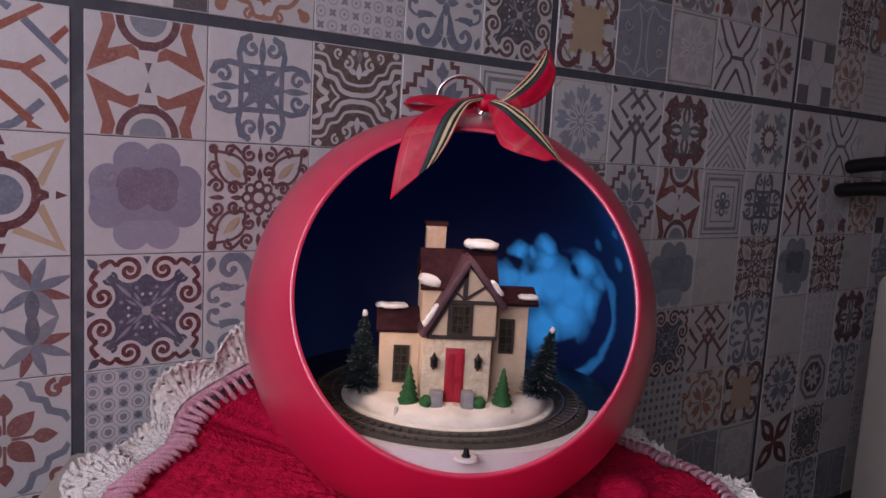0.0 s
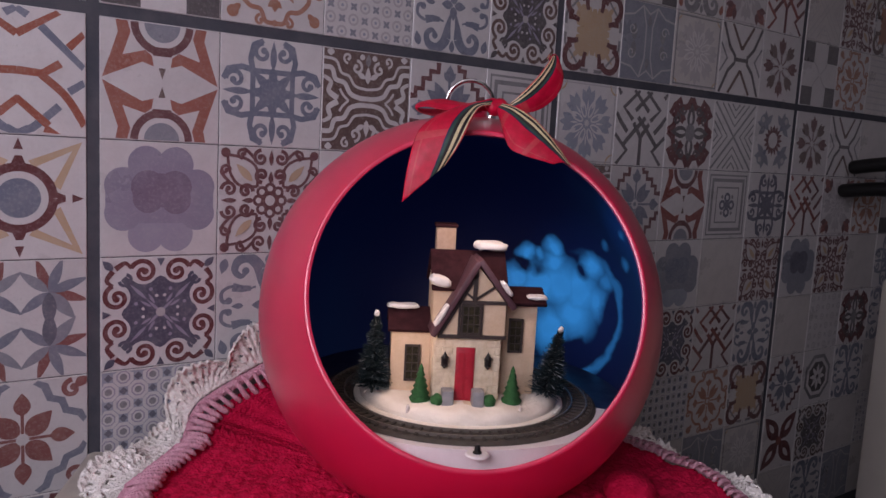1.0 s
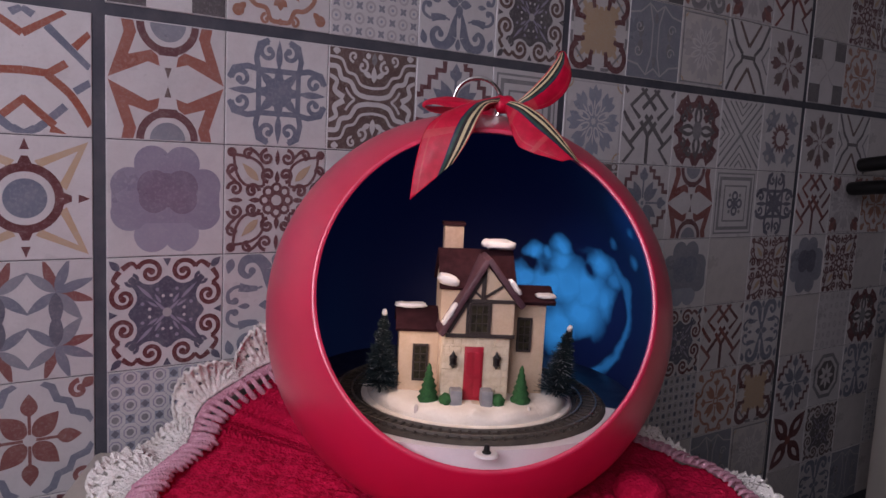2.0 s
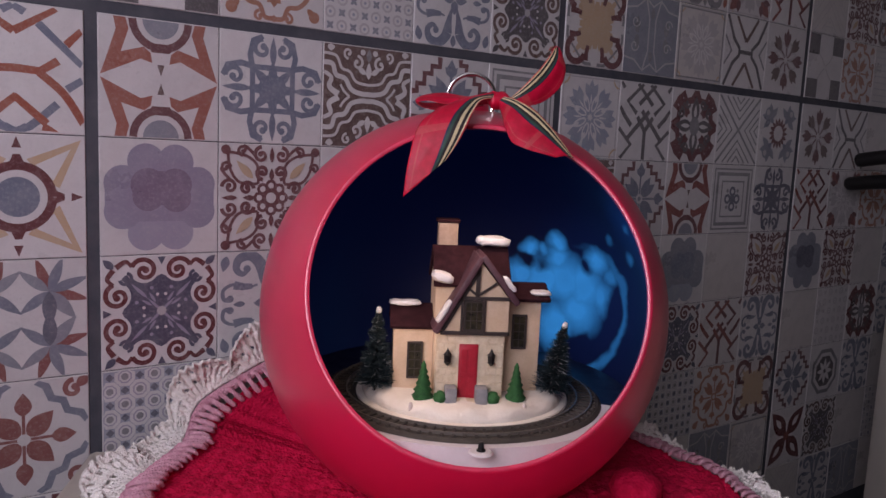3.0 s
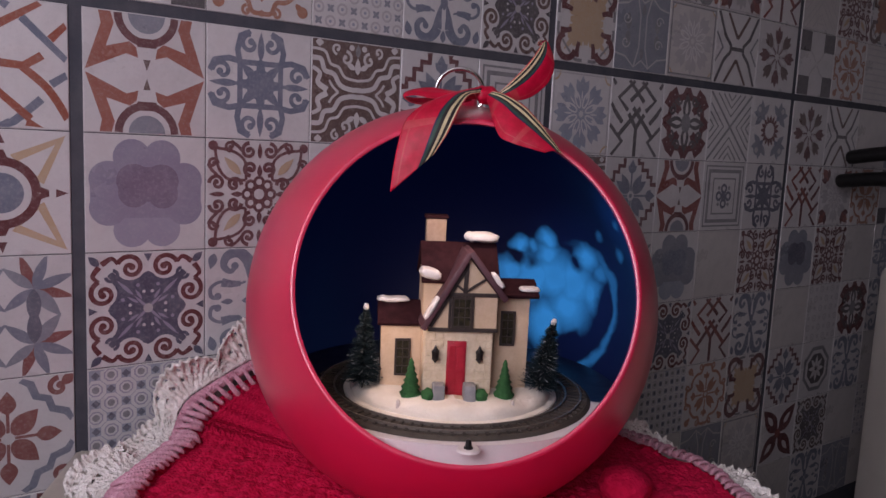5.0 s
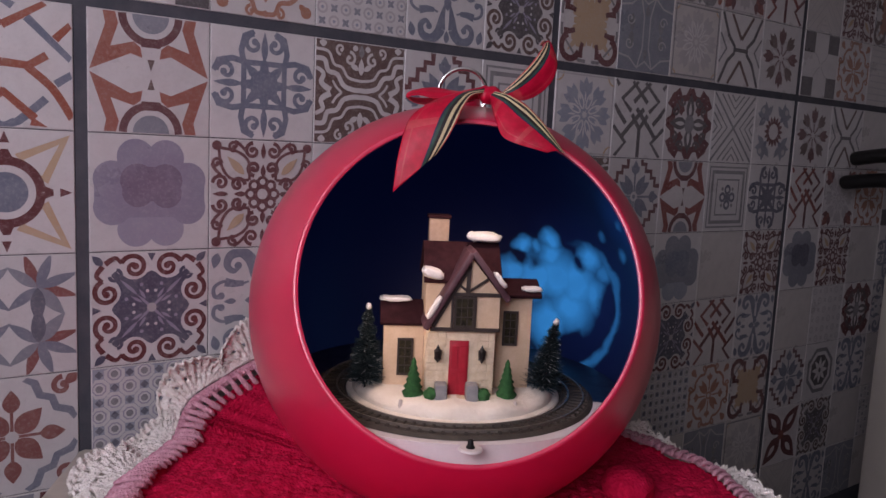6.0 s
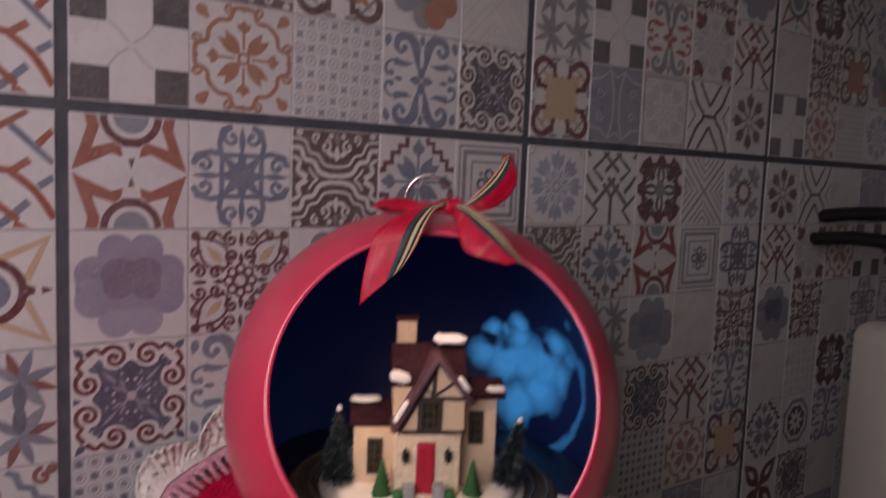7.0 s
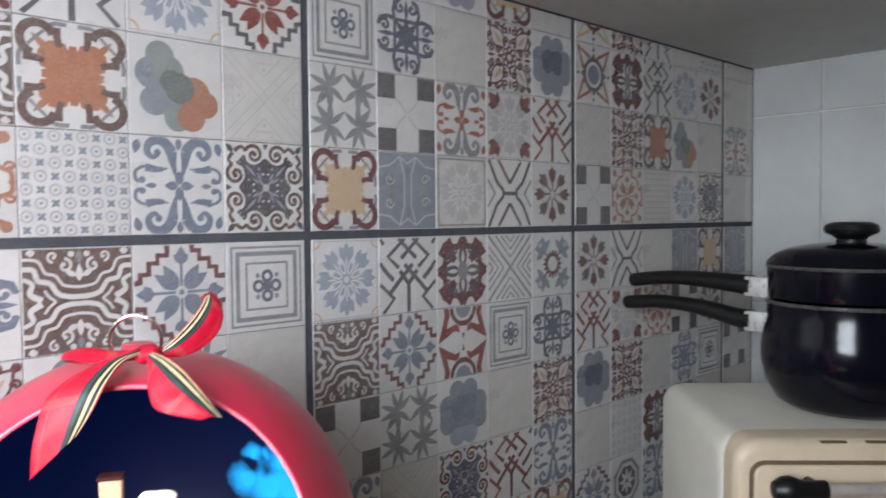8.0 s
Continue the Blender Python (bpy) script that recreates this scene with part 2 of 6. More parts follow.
CLOTH_C = Vector((-0.30, -0.25))
EDGE = [(-60, 0.262), (-24, 0.248), (-9, 0.236), (15, 0.226), (50, 0.25), (85, 0.30), (101, 0.298), (117, 0.293), (132, 0.266), (148, 0.270), (185, 0.273), (240, 0.285), (300, 0.262)]


def cloth_edge(deg):
    d = (deg + 60) % 360 - 60
    for (a, ra), (b, rb) in zip(EDGE, EDGE[1:]):
        if a <= d <= b:
            f = (d - a) / (b - a)
            f = f * f * (3 - 2 * f)
            return ra + (rb - ra) * f
    return EDGE[0][1]


WALL_STOP = -0.022


def cloth_point(deg, r, lift=0.0):
    """A place on the cloth: it lies on the stand and climbs the wall where it is pushed against it; past the stand it sags."""
    a = radians(deg)
    x, y = CLOTH_C.x + r * math.cos(a), CLOTH_C.y + r * math.sin(a)
    z = STAND_Z + 0.006
    over = y - (WALL_STOP - 0.05)
    if over > 0:
        bend = 0.05
        if over < bend * 1.571:
            y = WALL_STOP - 0.05 + bend * math.sin(over / bend)
            z += bend * (1 - math.cos(over / bend))
        else:
            y = WALL_STOP
            z += bend + over - bend * 1.571
    if math.cos(a) > 0:
        fall = max(0.0, r - 0.215) * math.cos(a)
        z -= 0.14 * fall
    # out of the cloth: up, or away from the wall where it stands up
    slant = min(1.0, max(0.0, over / 0.0785))
    normal = Vector((0, -math.sin(slant * 1.45), math.cos(slant * 1.45)))
    fold = 0.004 * noise.noise(Vector((x * 14, (y + z) * 14, 3.0))) + 0.002 * noise.noise(Vector((x * 40, (y + z) * 40, 9.0)))
    return Vector((x, y, z)) + normal * (lift + fold + 0.004), normal


def sheet(rows, cols, at, thick):
    """A closed band of rows by cols round the cloth with a thickness."""
    bm = bmesh.new()
    top = [[bm.verts.new(at(i / rows, 360 * j / cols, 0)) for j in range(cols)] for i in range(rows + 1)]
    low = [[bm.verts.new(at(i / rows, 360 * j / cols, -thick)) for j in range(cols)] for i in (0, rows)]
    for a, b in zip(top, top[1:]):
        for j in range(cols):
            k = (j + 1) % cols
            bm.faces.new((a[j], b[j], b[k], a[k]))
    for j in range(cols):
        k = (j + 1) % cols
        bm.faces.new((top[0][j], top[0][k], low[0][k], low[0][j]))
        bm.faces.new((top[-1][j], low[1][j], low[1][k], top[-1][k]))
        bm.faces.new((low[0][j], low[0][k], low[1][k], low[1][j]))
    return bm


def band_width(deg):
    """Width of the pink and white border: broad at the back, narrow on the far side."""
    return 0.030 + 0.016 * max(0.0, math.cos(radians(deg - 135)))


def red_field(f, deg, off):
    r = 0.004 + f * (cloth_edge(deg) - band_width(deg) - 0.004)
    a = radians(deg)
    x, y = r * math.cos(a), r * math.sin(a)
    u, v = x / 0.011, y / 0.0085
    u += 0.5 * (math.floor(v) % 2)
    knot = (abs(math.sin(math.pi * u)) * abs(math.sin(math.pi * v))) ** 0.6
    puff = 0.0024 * knot + 0.0008 * math.sin(v * 1.57 + 2.0 * noise.noise(Vector((x * 20, y * 20, 7.0)))) + 0.0022 * noise.noise(Vector((x * 75, y * 75, 0.0))) + 0.0012 * noise.noise(Vector((x * 190, y * 190, 4.0)))
    p, n = cloth_point(deg, r, 0.0)
    return p + n * (puff + off)


cloth = thing("crochet_cloth", None, "red crocheted round cloth with pink stitches and an ecru scalloped edge", "cloth")
part("red_centre", sheet(95, 560, red_field, 0.004), M_RED_WOOL, cloth, "bobbled red wool centre", sharp=180)

SCALLOPS = 26


def lace(f, deg, off):
    inner = cloth_edge(deg) - band_width(deg) * 0.62
    ph = deg / 360 * SCALLOPS
    arch = abs(math.sin(math.pi * ph)) ** 0.55
    big = 0.75 + 0.5 * noise.noise(Vector((math.floor(ph) * 1.7, 0.0, 0.0)))
    outer = cloth_edge(deg) - 0.013 + 0.030 * arch * big + 0.0012 * math.sin(2 * math.pi * ph * 11)
    r = inner + f * (outer - inner)
    wave = 0.009 * math.sin(2 * math.pi * ph * 0.5 + 1.0) * f * f + 0.006 * noise.noise(Vector((deg * 0.12, f * 2, 5.0))) * f
    fan = (ph % 1.0 - 0.5) / (0.45 + 0.55 * f)
    rib = 0.0017 * math.sin(2 * math.pi * (fan + 0.03 * noise.noise(Vector((deg, f * 9, 0)))) * 9.0) * min(1, 3 * f)
    cord = 0.0038 * (0.75 + 0.25 * math.sin(2 * math.pi * ph * 15)) * max(0.0, math.cos((f - 0.94) * 20)) ** 2 if f > 0.87 else 0.0
    ring = 0.0022 * noise.noise(Vector((deg * 1.1, f * 6, 2.0)))
    p, n = cloth_point(deg, r, 0.0)
    return p + n * (0.001 + wave + rib + cord + ring + off)




def openwork(rows, cols):
    """The lace as one layer with small gaps between its spokes."""
    bm = bmesh.new()
    grid = [[bm.verts.new(lace(i / rows, 360 * j / cols, 0)) for j in range(cols)] for i in range(rows + 1)]
    for i in range(rows):
        f = (i + 0.5) / rows
        for j in range(cols):
            ph = (j + 0.5) / cols * SCALLOPS
            gap = math.sin(2 * math.pi * (ph % 1.0 - 0.5) / (0.45 + 0.55 * f) * 4.5)
            if gap < -0.80 and (0.40 < f < 0.50 or 0.72 < f < 0.80):
                continue
            k = (j + 1) % cols
            bm.faces.new((grid[i][j], grid[i + 1][j], grid[i + 1][k], grid[i][k]))
    return bm


edge = part("lace_edge", openwork(22, 1664), M_WHITE_WOOL, cloth, "ecru crocheted scallops", sharp=180)
thick = edge.modifiers.new("thickness", "SOLIDIFY")
thick.thickness = 0.0022


def pink_band(f, deg, off):
    w = band_width(deg)
    r = cloth_edge(deg) - w * 0.86 + f * w * 0.22
    p, n = cloth_point(deg, r, 0.0)
    return p + n * (0.0025 + 0.002 * math.sin(math.pi * f) + 0.0012 * math.sin(deg * 2.4) * math.sin(f * 9) + off)


part("pink_border", sheet(8, 600, pink_band, 0.003), M_PINK_WOOL, cloth, "dusty pink crocheted border", sharp=180)

# long slanting pink stitches that reach over the red
stitch_mesh = mesh_of("stitch", tube([(-0.0110, 0, -0.0016), (-0.0080, 0.0006, 0.0010), (-0.0030, 0.0014, 0.0028), (0.0030, 0.0008, 0.0026), (0.0080, -0.0004, 0.0012), (0.0112, -0.0010, -0.0010)],
                                     [0.0012, 0.0025, 0.0027, 0.0022, 0.0020, 0.0012], 8), M_PINK_WOOL, True, 180)
N_ST = 176
for i in range(N_ST):
    deg = 360 * i / N_ST
    w = band_width(deg)
    r, size = cloth_edge(deg) - w * 0.98, random.uniform(0.88, 1.12) * (0.86 + 0.18 * math.cos(radians(deg - 135)))
    slant = 0.35 + random.uniform(-0.15, 0.15)
    p, n = cloth_point(deg, r, 0.0062)
    q, _ = cloth_point(deg, r + 0.004, 0.0062)
    out = (q - p).normalized()
    side = n.cross(out).normalized()
    xdir = (out * math.cos(slant) + side * math.sin(slant)).normalized()
    up = (n - xdir * n.dot(xdir)).normalized()
    m = Matrix((xdir, up.cross(xdir), up)).transposed().to_4x4()
    m.translation = p
    part("stitch", stitch_mesh, None, cloth, m=m @ Matrix.Scale(size, 4))

# a crocheted bobble that sits on the cloth near the globe
bob = bmesh.new()
bmesh.ops.create_icosphere(bob, subdivisions=4, radius=0.019)
for v in bob.verts:
    v.co *= 1 + 0.10 * noise.noise(v.co * 130) + 0.05 * noise.noise(v.co * 330)
    v.co.z *= 0.75
part("bobble", bob, M_RED_WOOL, cloth, m=Matrix.Translation((-0.186, -0.322, STAND_Z + 0.019)), sharp=180)

# ---------------- the red globe ----------------
BALL_C, BALL_R, CUT = Vector((-0.2819, -0.2211, 0.8855)), 0.1525, 0.1024
FACE = Vector((-0.461, -0.825, 0.333)).normalized()
FLOOR_Z = 0.828


def pearl_red():
    s = Shade("pearl_red", 0.36)
    c = s.mix(s.span(s.noise(14.0), 0.35, 0.65), (0.74, 0.014, 0.068), (0.68, 0.011, 0.058))
    s.colour(c)
    s.bsdf.inputs["Metallic"].default_value = 0.05
    s.bsdf.inputs["Specular IOR Level"].default_value = 0.5
    s.bsdf.inputs["Coat Weight"].default_value = 1.0
    s.bsdf.inputs["Coat IOR"].default_value = 1.75
    s.bsdf.inputs["Coat Roughness"].default_value = 0.33
    s.rough(s.span(s.noise(60.0), 0.3, 0.7, 0.42, 0.5))
    s.bump(s.noise(900.0, 2.0), 0.06, 0.0003)
    return s.mat


def ball_frame():
    side = Vector((0, 0, 1)).cross(FACE).normalized()
    return Matrix((side, FACE.cross(side), FACE)).transposed().to_4x4()


globe = thing("christmas_globe", Matrix.Translation(BALL_C), "glossy pearl-red ball ornament with a round opening, standing on the cloth", "ornament")
turn = ball_frame()
a0 = math.acos(CUT / BALL_R)
prof = []
for i in range(49):
    a = a0 + (math.pi - a0) * i / 48
    prof.append((BALL_R * math.sin(a), BALL_R * math.cos(a)))
prof[-1] = (0.0, -BALL_R)
inner = []
for i in range(49):
    a = math.pi - (math.pi - a0) * i / 48
    inner.append(((BALL_R - 0.0045) * math.sin(a), (BALL_R - 0.0045) * math.cos(a)))
inner[0] = (0.0, -(BALL_R - 0.0045))
rim_r, rim_z = BALL_R * math.sin(a0), CUT
lip = [(rim_r - 0.0036, rim_z + 0.0002), (rim_r - 0.0022, rim_z + 0.0009), (rim_r - 0.0008, rim_z + 0.0008)]
shell = moved(lathe(prof + inner + lip, 128, closed=True), turn)
for v in shell.verts:
    v.co.z = max(v.co.z, 0.757 - BALL_C.z)
M_PEARL = pearl_red()
part("shell", shell, M_PEARL, globe, sharp=60)


def painted_glow_dome():
    """Deep blue dome; the soft blue light shape projected on it is painted as emission."""
    s = Shade("blue_dome_painted_glow", 0.45)
    s.colour(s.mix(s.noise(9.0), (0.003, 0.005, 0.025), (0.004, 0.007, 0.033)))
    warp = s.nodes.new("ShaderNodeTexNoise")
    warp.inputs["Scale"].default_value, warp.inputs["Detail"].default_value = 55.0, 2.0
    s.links.new(s.coord, warp.inputs["Vector"])
    shift = s.nodes.new("ShaderNodeVectorMath")
    shift.operation = "MULTIPLY_ADD"
    s.links.new(warp.outputs["Color"], shift.inputs[0])
    shift.inputs[1].default_value = (0.014, 0.014, 0.014)
    s.links.new(s.coord, shift.inputs[2])

    def two(op, a, b):
        n = s.nodes.new("ShaderNodeMath")
        n.operation = op
        s.put(n.inputs[0], a)
        s.put(n.inputs[1], b)
        return n.outputs[0]

    def away(place):
        d = s.nodes.new("ShaderNodeVectorMath")
        d.operation = "DISTANCE"
        s.links.new(shift.outputs[0], d.inputs[0])
        d.inputs[1].default_value = [c + 0.007 for c in place]
        return d.outputs["Value"]

    def spots(rows, start=0.0):
        total = start
        for place, size, power in rows:
            total = two("MAXIMUM", total, s.span(away(place), size * 1.65, size * 0.35, 0.0, power))
        return total

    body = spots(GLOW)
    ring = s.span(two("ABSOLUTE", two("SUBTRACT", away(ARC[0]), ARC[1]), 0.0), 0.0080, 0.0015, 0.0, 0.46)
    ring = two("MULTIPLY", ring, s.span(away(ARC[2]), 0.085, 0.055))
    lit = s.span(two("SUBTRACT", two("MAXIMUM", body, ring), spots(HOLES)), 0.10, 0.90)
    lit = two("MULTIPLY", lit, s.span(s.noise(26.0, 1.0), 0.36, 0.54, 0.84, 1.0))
    # wider faint blue light on the dome, also put into the emission
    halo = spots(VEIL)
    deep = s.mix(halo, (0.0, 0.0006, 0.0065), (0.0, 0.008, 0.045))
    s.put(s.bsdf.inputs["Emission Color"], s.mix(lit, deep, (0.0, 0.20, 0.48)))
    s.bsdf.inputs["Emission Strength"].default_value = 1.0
    return s.mat


# the projected light shape, painted as glow: metres from the globe's middle, with the size and strength of each patch
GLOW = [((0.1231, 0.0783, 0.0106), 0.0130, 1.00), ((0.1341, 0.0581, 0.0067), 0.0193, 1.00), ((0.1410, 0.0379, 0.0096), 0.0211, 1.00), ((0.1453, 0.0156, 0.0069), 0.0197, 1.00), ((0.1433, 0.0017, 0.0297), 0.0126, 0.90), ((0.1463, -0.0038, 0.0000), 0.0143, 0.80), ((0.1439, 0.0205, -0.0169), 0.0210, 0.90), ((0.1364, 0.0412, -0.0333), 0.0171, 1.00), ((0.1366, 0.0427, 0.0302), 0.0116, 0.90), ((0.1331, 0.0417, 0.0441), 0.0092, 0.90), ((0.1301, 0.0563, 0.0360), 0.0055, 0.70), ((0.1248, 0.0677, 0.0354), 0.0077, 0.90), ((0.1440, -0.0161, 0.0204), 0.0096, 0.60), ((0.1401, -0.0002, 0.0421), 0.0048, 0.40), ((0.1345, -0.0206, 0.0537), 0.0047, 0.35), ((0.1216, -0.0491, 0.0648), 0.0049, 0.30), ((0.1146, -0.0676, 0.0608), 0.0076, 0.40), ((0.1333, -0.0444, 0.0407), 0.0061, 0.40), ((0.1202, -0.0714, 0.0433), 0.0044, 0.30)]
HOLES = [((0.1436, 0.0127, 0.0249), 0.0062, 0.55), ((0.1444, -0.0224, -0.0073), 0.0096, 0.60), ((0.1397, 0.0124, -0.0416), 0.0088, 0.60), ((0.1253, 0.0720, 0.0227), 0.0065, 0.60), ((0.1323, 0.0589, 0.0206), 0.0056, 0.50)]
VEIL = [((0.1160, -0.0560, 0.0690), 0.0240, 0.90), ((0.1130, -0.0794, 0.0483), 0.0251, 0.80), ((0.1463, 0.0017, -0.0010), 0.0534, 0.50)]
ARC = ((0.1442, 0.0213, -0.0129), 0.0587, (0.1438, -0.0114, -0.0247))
dome = []
r_in = BALL_R - 0.0062
for i in range(41):
    a = radians(52) + (math.pi - radians(52)) * i / 40
    dome.append((r_in * math.sin(a), r_in * math.cos(a)))
dome[-1] = (0.0, -r_in)
DOME = part("backdrop", moved(lathe(dome, 96), turn), painted_glow_dome(), globe, "dark blue dome with a projected soft blue light shape painted on as glow", sharp=180)

M_WHITE_PLASTIC = mottled("white_plastic", (0.74, 0.68, 0.66), (0.68, 0.62, 0.60), 30, 0.4, fine=0.1)
M_SNOW = mottled("snow_flock", (0.80, 0.74, 0.64), (0.72, 0.65, 0.54), 60, 0.85, bump=0.8, grain=420, depth=0.0012)
M_WHITE_SNOW = mottled("roof_snow", (0.72, 0.70, 0.67), (0.62, 0.60, 0.57), 90, 0.8, bump=0.7, grain=700, depth=0.0008)
M_BED = mottled("track_bed", (0.04, 0.033, 0.026), (0.06, 0.05, 0.038), 80, 0.8, bump=0.6, grain=600)
M_TIE = mottled("track_tie", (0.03, 0.024, 0.02), (0.05, 0.04, 0.032), 120, 0.7)
M_RAIL = mottled("track_rail", (0.16, 0.14, 0.12), (0.2, 0.18, 0.15), 100, 0.4, 0.5)
M_BLACK = mottled("black_plastic", (0.003, 0.003, 0.0035), (0.006, 0.006, 0.006), 60, 0.4)

deck = FLOOR_Z - BALL_C.z
M_DECK_BLUE = mottled("dark_blue_plastic", (0.006, 0.008, 0.025), (0.01, 0.012, 0.034), 30, 0.4)


def deck_half(front):
    """The deck before the cottage, or the darker one behind it."""
    bm = lathe([(0.0, 0.0), (0.1308, 0.0), (0.1308, -0.016), (0.0, -0.016)], 120)
    way = Vector((-math.sin(-TURN), -math.cos(TURN), 0.0))
    gone = [f for f in bm.faces if (f.calc_center_median().normalized().dot(way) > 0.42) != front]
    bmesh.ops.delete(bm, geom=gone, context="FACES")
    return moved(bm, Matrix.Translation((0, 0, deck)))


part("deck", deck_half(True), M_WHITE_PLASTIC, globe, "white moulded deck")
part("deck", deck_half(False), M_DECK_BLUE, globe, "dark blue moulded deck")
CEN = Vector((-0.2935, -0.2399, FLOOR_Z))
FRONT = Vector((-math.sin(-TURN), -math.cos(TURN), 0.0))
RIGHT = Vector((math.cos(TURN), math.sin(TURN), 0.0))

track = thing("toy_railway_track", Matrix.Translation(CEN), "round brown toy railway track on the white deck", "toy track")
part("bed", lathe([(0.0790, 0.0002), (0.0808, 0.0024), (0.1010, 0.0024), (0.1035, 0.0002)], 120), M_BED, track)
for r in (0.0855, 0.0962):
    part("rail", lathe([(r - 0.0005, 0.0026), (r - 0.0005, 0.0047), (r + 0.0005, 0.0047), (r + 0.0005, 0.0026)], 120, closed=True), M_RAIL, track, sharp=50)
tie_mesh = mesh_of("tie", box(0.0822, 0.0996, -0.0011, 0.0011, 0.0022, 0.0036, 0.0003, 1), M_TIE)
for i in range(84):
    part("tie", tie_mesh, None, track, m=Matrix.Rotation(2 * math.pi * i / 84, 4, "Z"))


def mound():
    bm = lathe([(0.0, 0.0115), (0.02, 0.0115), (0.04, 0.0113), (0.055, 0.0112), (0.0620, 0.0109), (0.0665, 0.0098), (0.0692, 0.0074), (0.0702, 0.0046), (0.0700, 0.0018)], 120)
    for v in bm.verts:
        r = math.hypot(v.co.x, v.co.y)
        if 0.012 < r < 0.0698:
            a = math.atan2(v.co.y, v.co.x)
            k = min(1.0, (r - 0.012) / 0.04)
            v.co.z += k * (0.0013 * noise.noise(v.co * 60) + 0.0016 * math.sin(a * 11 + 2 * math.sin(3 * a)) * (r / 0.07) ** 6)
            if r > 0.05:
                f = 1 + 0.03 * noise.noise(Vector((math.cos(a) * 4, math.sin(a) * 4, 0)))
                v.co.x *= f
                v.co.y *= f
    return bm


island = thing("snow_island", Matrix.Translation(CEN) @ Matrix.Diagonal((1.06, 1.06, 1.0, 1.0)), "mound of cream-white artificial snow inside the track", "snow")
part("snow", mound(), M_SNOW, island, sharp=180)
part("base_disc", lathe([(0.0, 0.0003), (0.0, 0.0024), (0.0725, 0.0024), (0.0738, 0.0020), (0.0743, 0.0012), (0.0742, 0.0003)], 120), M_SNOW, island, "thin rim of the disc under the snow")

# little black switch on its white button
sw = thing("switch", Matrix.Translation(CEN + FRONT * 0.1165 - RIGHT * 0.001) @ Matrix.Scale(0.82, 4), "small black peg on a round white button", "switch")
part("button", lathe([(0.0, 0.0016), (0.0078, 0.0016), (0.0092, 0.0002)], 32), M_WHITE_PLASTIC, sw)
part("peg", lathe([(0.0, 0.0085), (0.0016, 0.0082), (0.0022, 0.006), (0.0024, 0.0035), (0.0034, 0.0026), (0.0034, 0.0017)], 20), M_BLACK, sw)

# ---------------- the cottage ----------------
GROUND = FLOOR_Z + 0.0105
HM = flat_pose(-0.3185, -0.280, GROUND, TURN)
M_WALL = mottled("cottage_plaster", (0.60, 0.45, 0.31), (0.54, 0.39, 0.255), 120, 0.8, fine=0.2, bump=0.4, grain=500)
M_STONE = mottled("cottage_stone", (0.70, 0.59, 0.43), (0.58, 0.46, 0.31), 170, 0.8, fine=0.3, bump=0.9, grain=330, depth=0.0012)
M_ROOF = mottled("cottage_roof", (0.024, 0.008, 0.010), (0.040, 0.014, 0.017), 150, 0.85, bump=0.5, grain=400)
M_ROOF.node_tree.nodes["Principled BSDF"].inputs["Specular IOR Level"].default_value = 0.08
M_BARGE = mottled("cottage_barge_board", (0.062, 0.025, 0.033), (0.085, 0.037, 0.046), 150, 0.55)
M_TIMBER = mottled("cottage_timber", (0.022, 0.015, 0.013), (0.035, 0.024, 0.02), 200, 0.6)
M_PANE = mottled("dark_pane", (0.015, 0.014, 0.012), (0.05, 0.045, 0.025), 220, 0.2)
M_DOOR = mottled("red_door_paint", (0.42, 0.012, 0.028), (0.35, 0.01, 0.022), 200, 0.5)
M_CHIMNEY = mottled("chimney_brick", (0.40, 0.28, 0.2), (0.34, 0.23, 0.16), 300, 0.8, bump=0.5)
M_GREYSTONE = mottled("grey_step_stone", (0.2, 0.2, 0.21), (0.26, 0.26, 0.26), 260, 0.8, bump=0.6)

cottage = thing("toy_cottage", HM, "cream half-timbered toy cottage with dark red roofs and snow patches", "toy house")


def slab(a, b, y0, y1, t):
    """A sloping roof board from a to b in x and z, from y0 to y1."""
    (ax, az), (bx, bz) = a, b
    d = Vector((bx - ax, bz - az)).normalized()
    n = Vector((-d.y, d.x)) * t
    if n.y < 0:
        n = -n
    return prism([(ax, az), (bx, bz), (bx + n.x, bz + n.y), (ax + n.x, az + n.y)], y0, y1)


def cross_slab(x0, x1, y0, z0, y1, z1, t):
    """A roof board that rises from (y0, z0) to (y1, z1), from x0 to x1."""
    bm = bmesh.new()
    d = Vector((y1 - y0, z1 - z0)).normalized()
    n = Vector((-d.y, d.x)) * t
    if n.y < 0:
        n = -n
    for x in (x0, x1):
        for y, z in ((y0, z0), (y1, z1), (y1 + n.x, z1 + n.y), (y0 + n.x, z0 + n.y)):
            bm.verts.new((x, y, z))
    bm.verts.ensure_lookup_table()
    v = bm.verts
    for f in ((0, 1, 2, 3), (7, 6, 5, 4), (0, 4, 5, 1), (1, 5, 6, 2), (2, 6, 7, 3), (3, 7, 4, 0)):
        bm.faces.new([v[i] for i in f])
    return bm


def softened(bm, w):
    bmesh.ops.bevel(bm, geom=bm.edges[:], offset=w, segments=2, profile=0.5, affect="EDGES")
    return bm


# body under the tall roof, with end gables
def body():
    bm = bmesh.new()
    out = [(0.010, -0.004), (0.052, -0.004), (0.052, 0.0775), (0.031, 0.0985), (0.010, 0.0775)]
    a = [bm.verts.new((-0.0232, y, z)) for y, z in out]
    b = [bm.verts.new((0.0262, y, z)) for y, z in out]
    bm.faces.new(a)
    bm.faces.new(b[::-1])
    for i in range(5):
        j = (i + 1) % 5
        bm.faces.new((a[i], b[i], b[j], a[j]))
    return bm


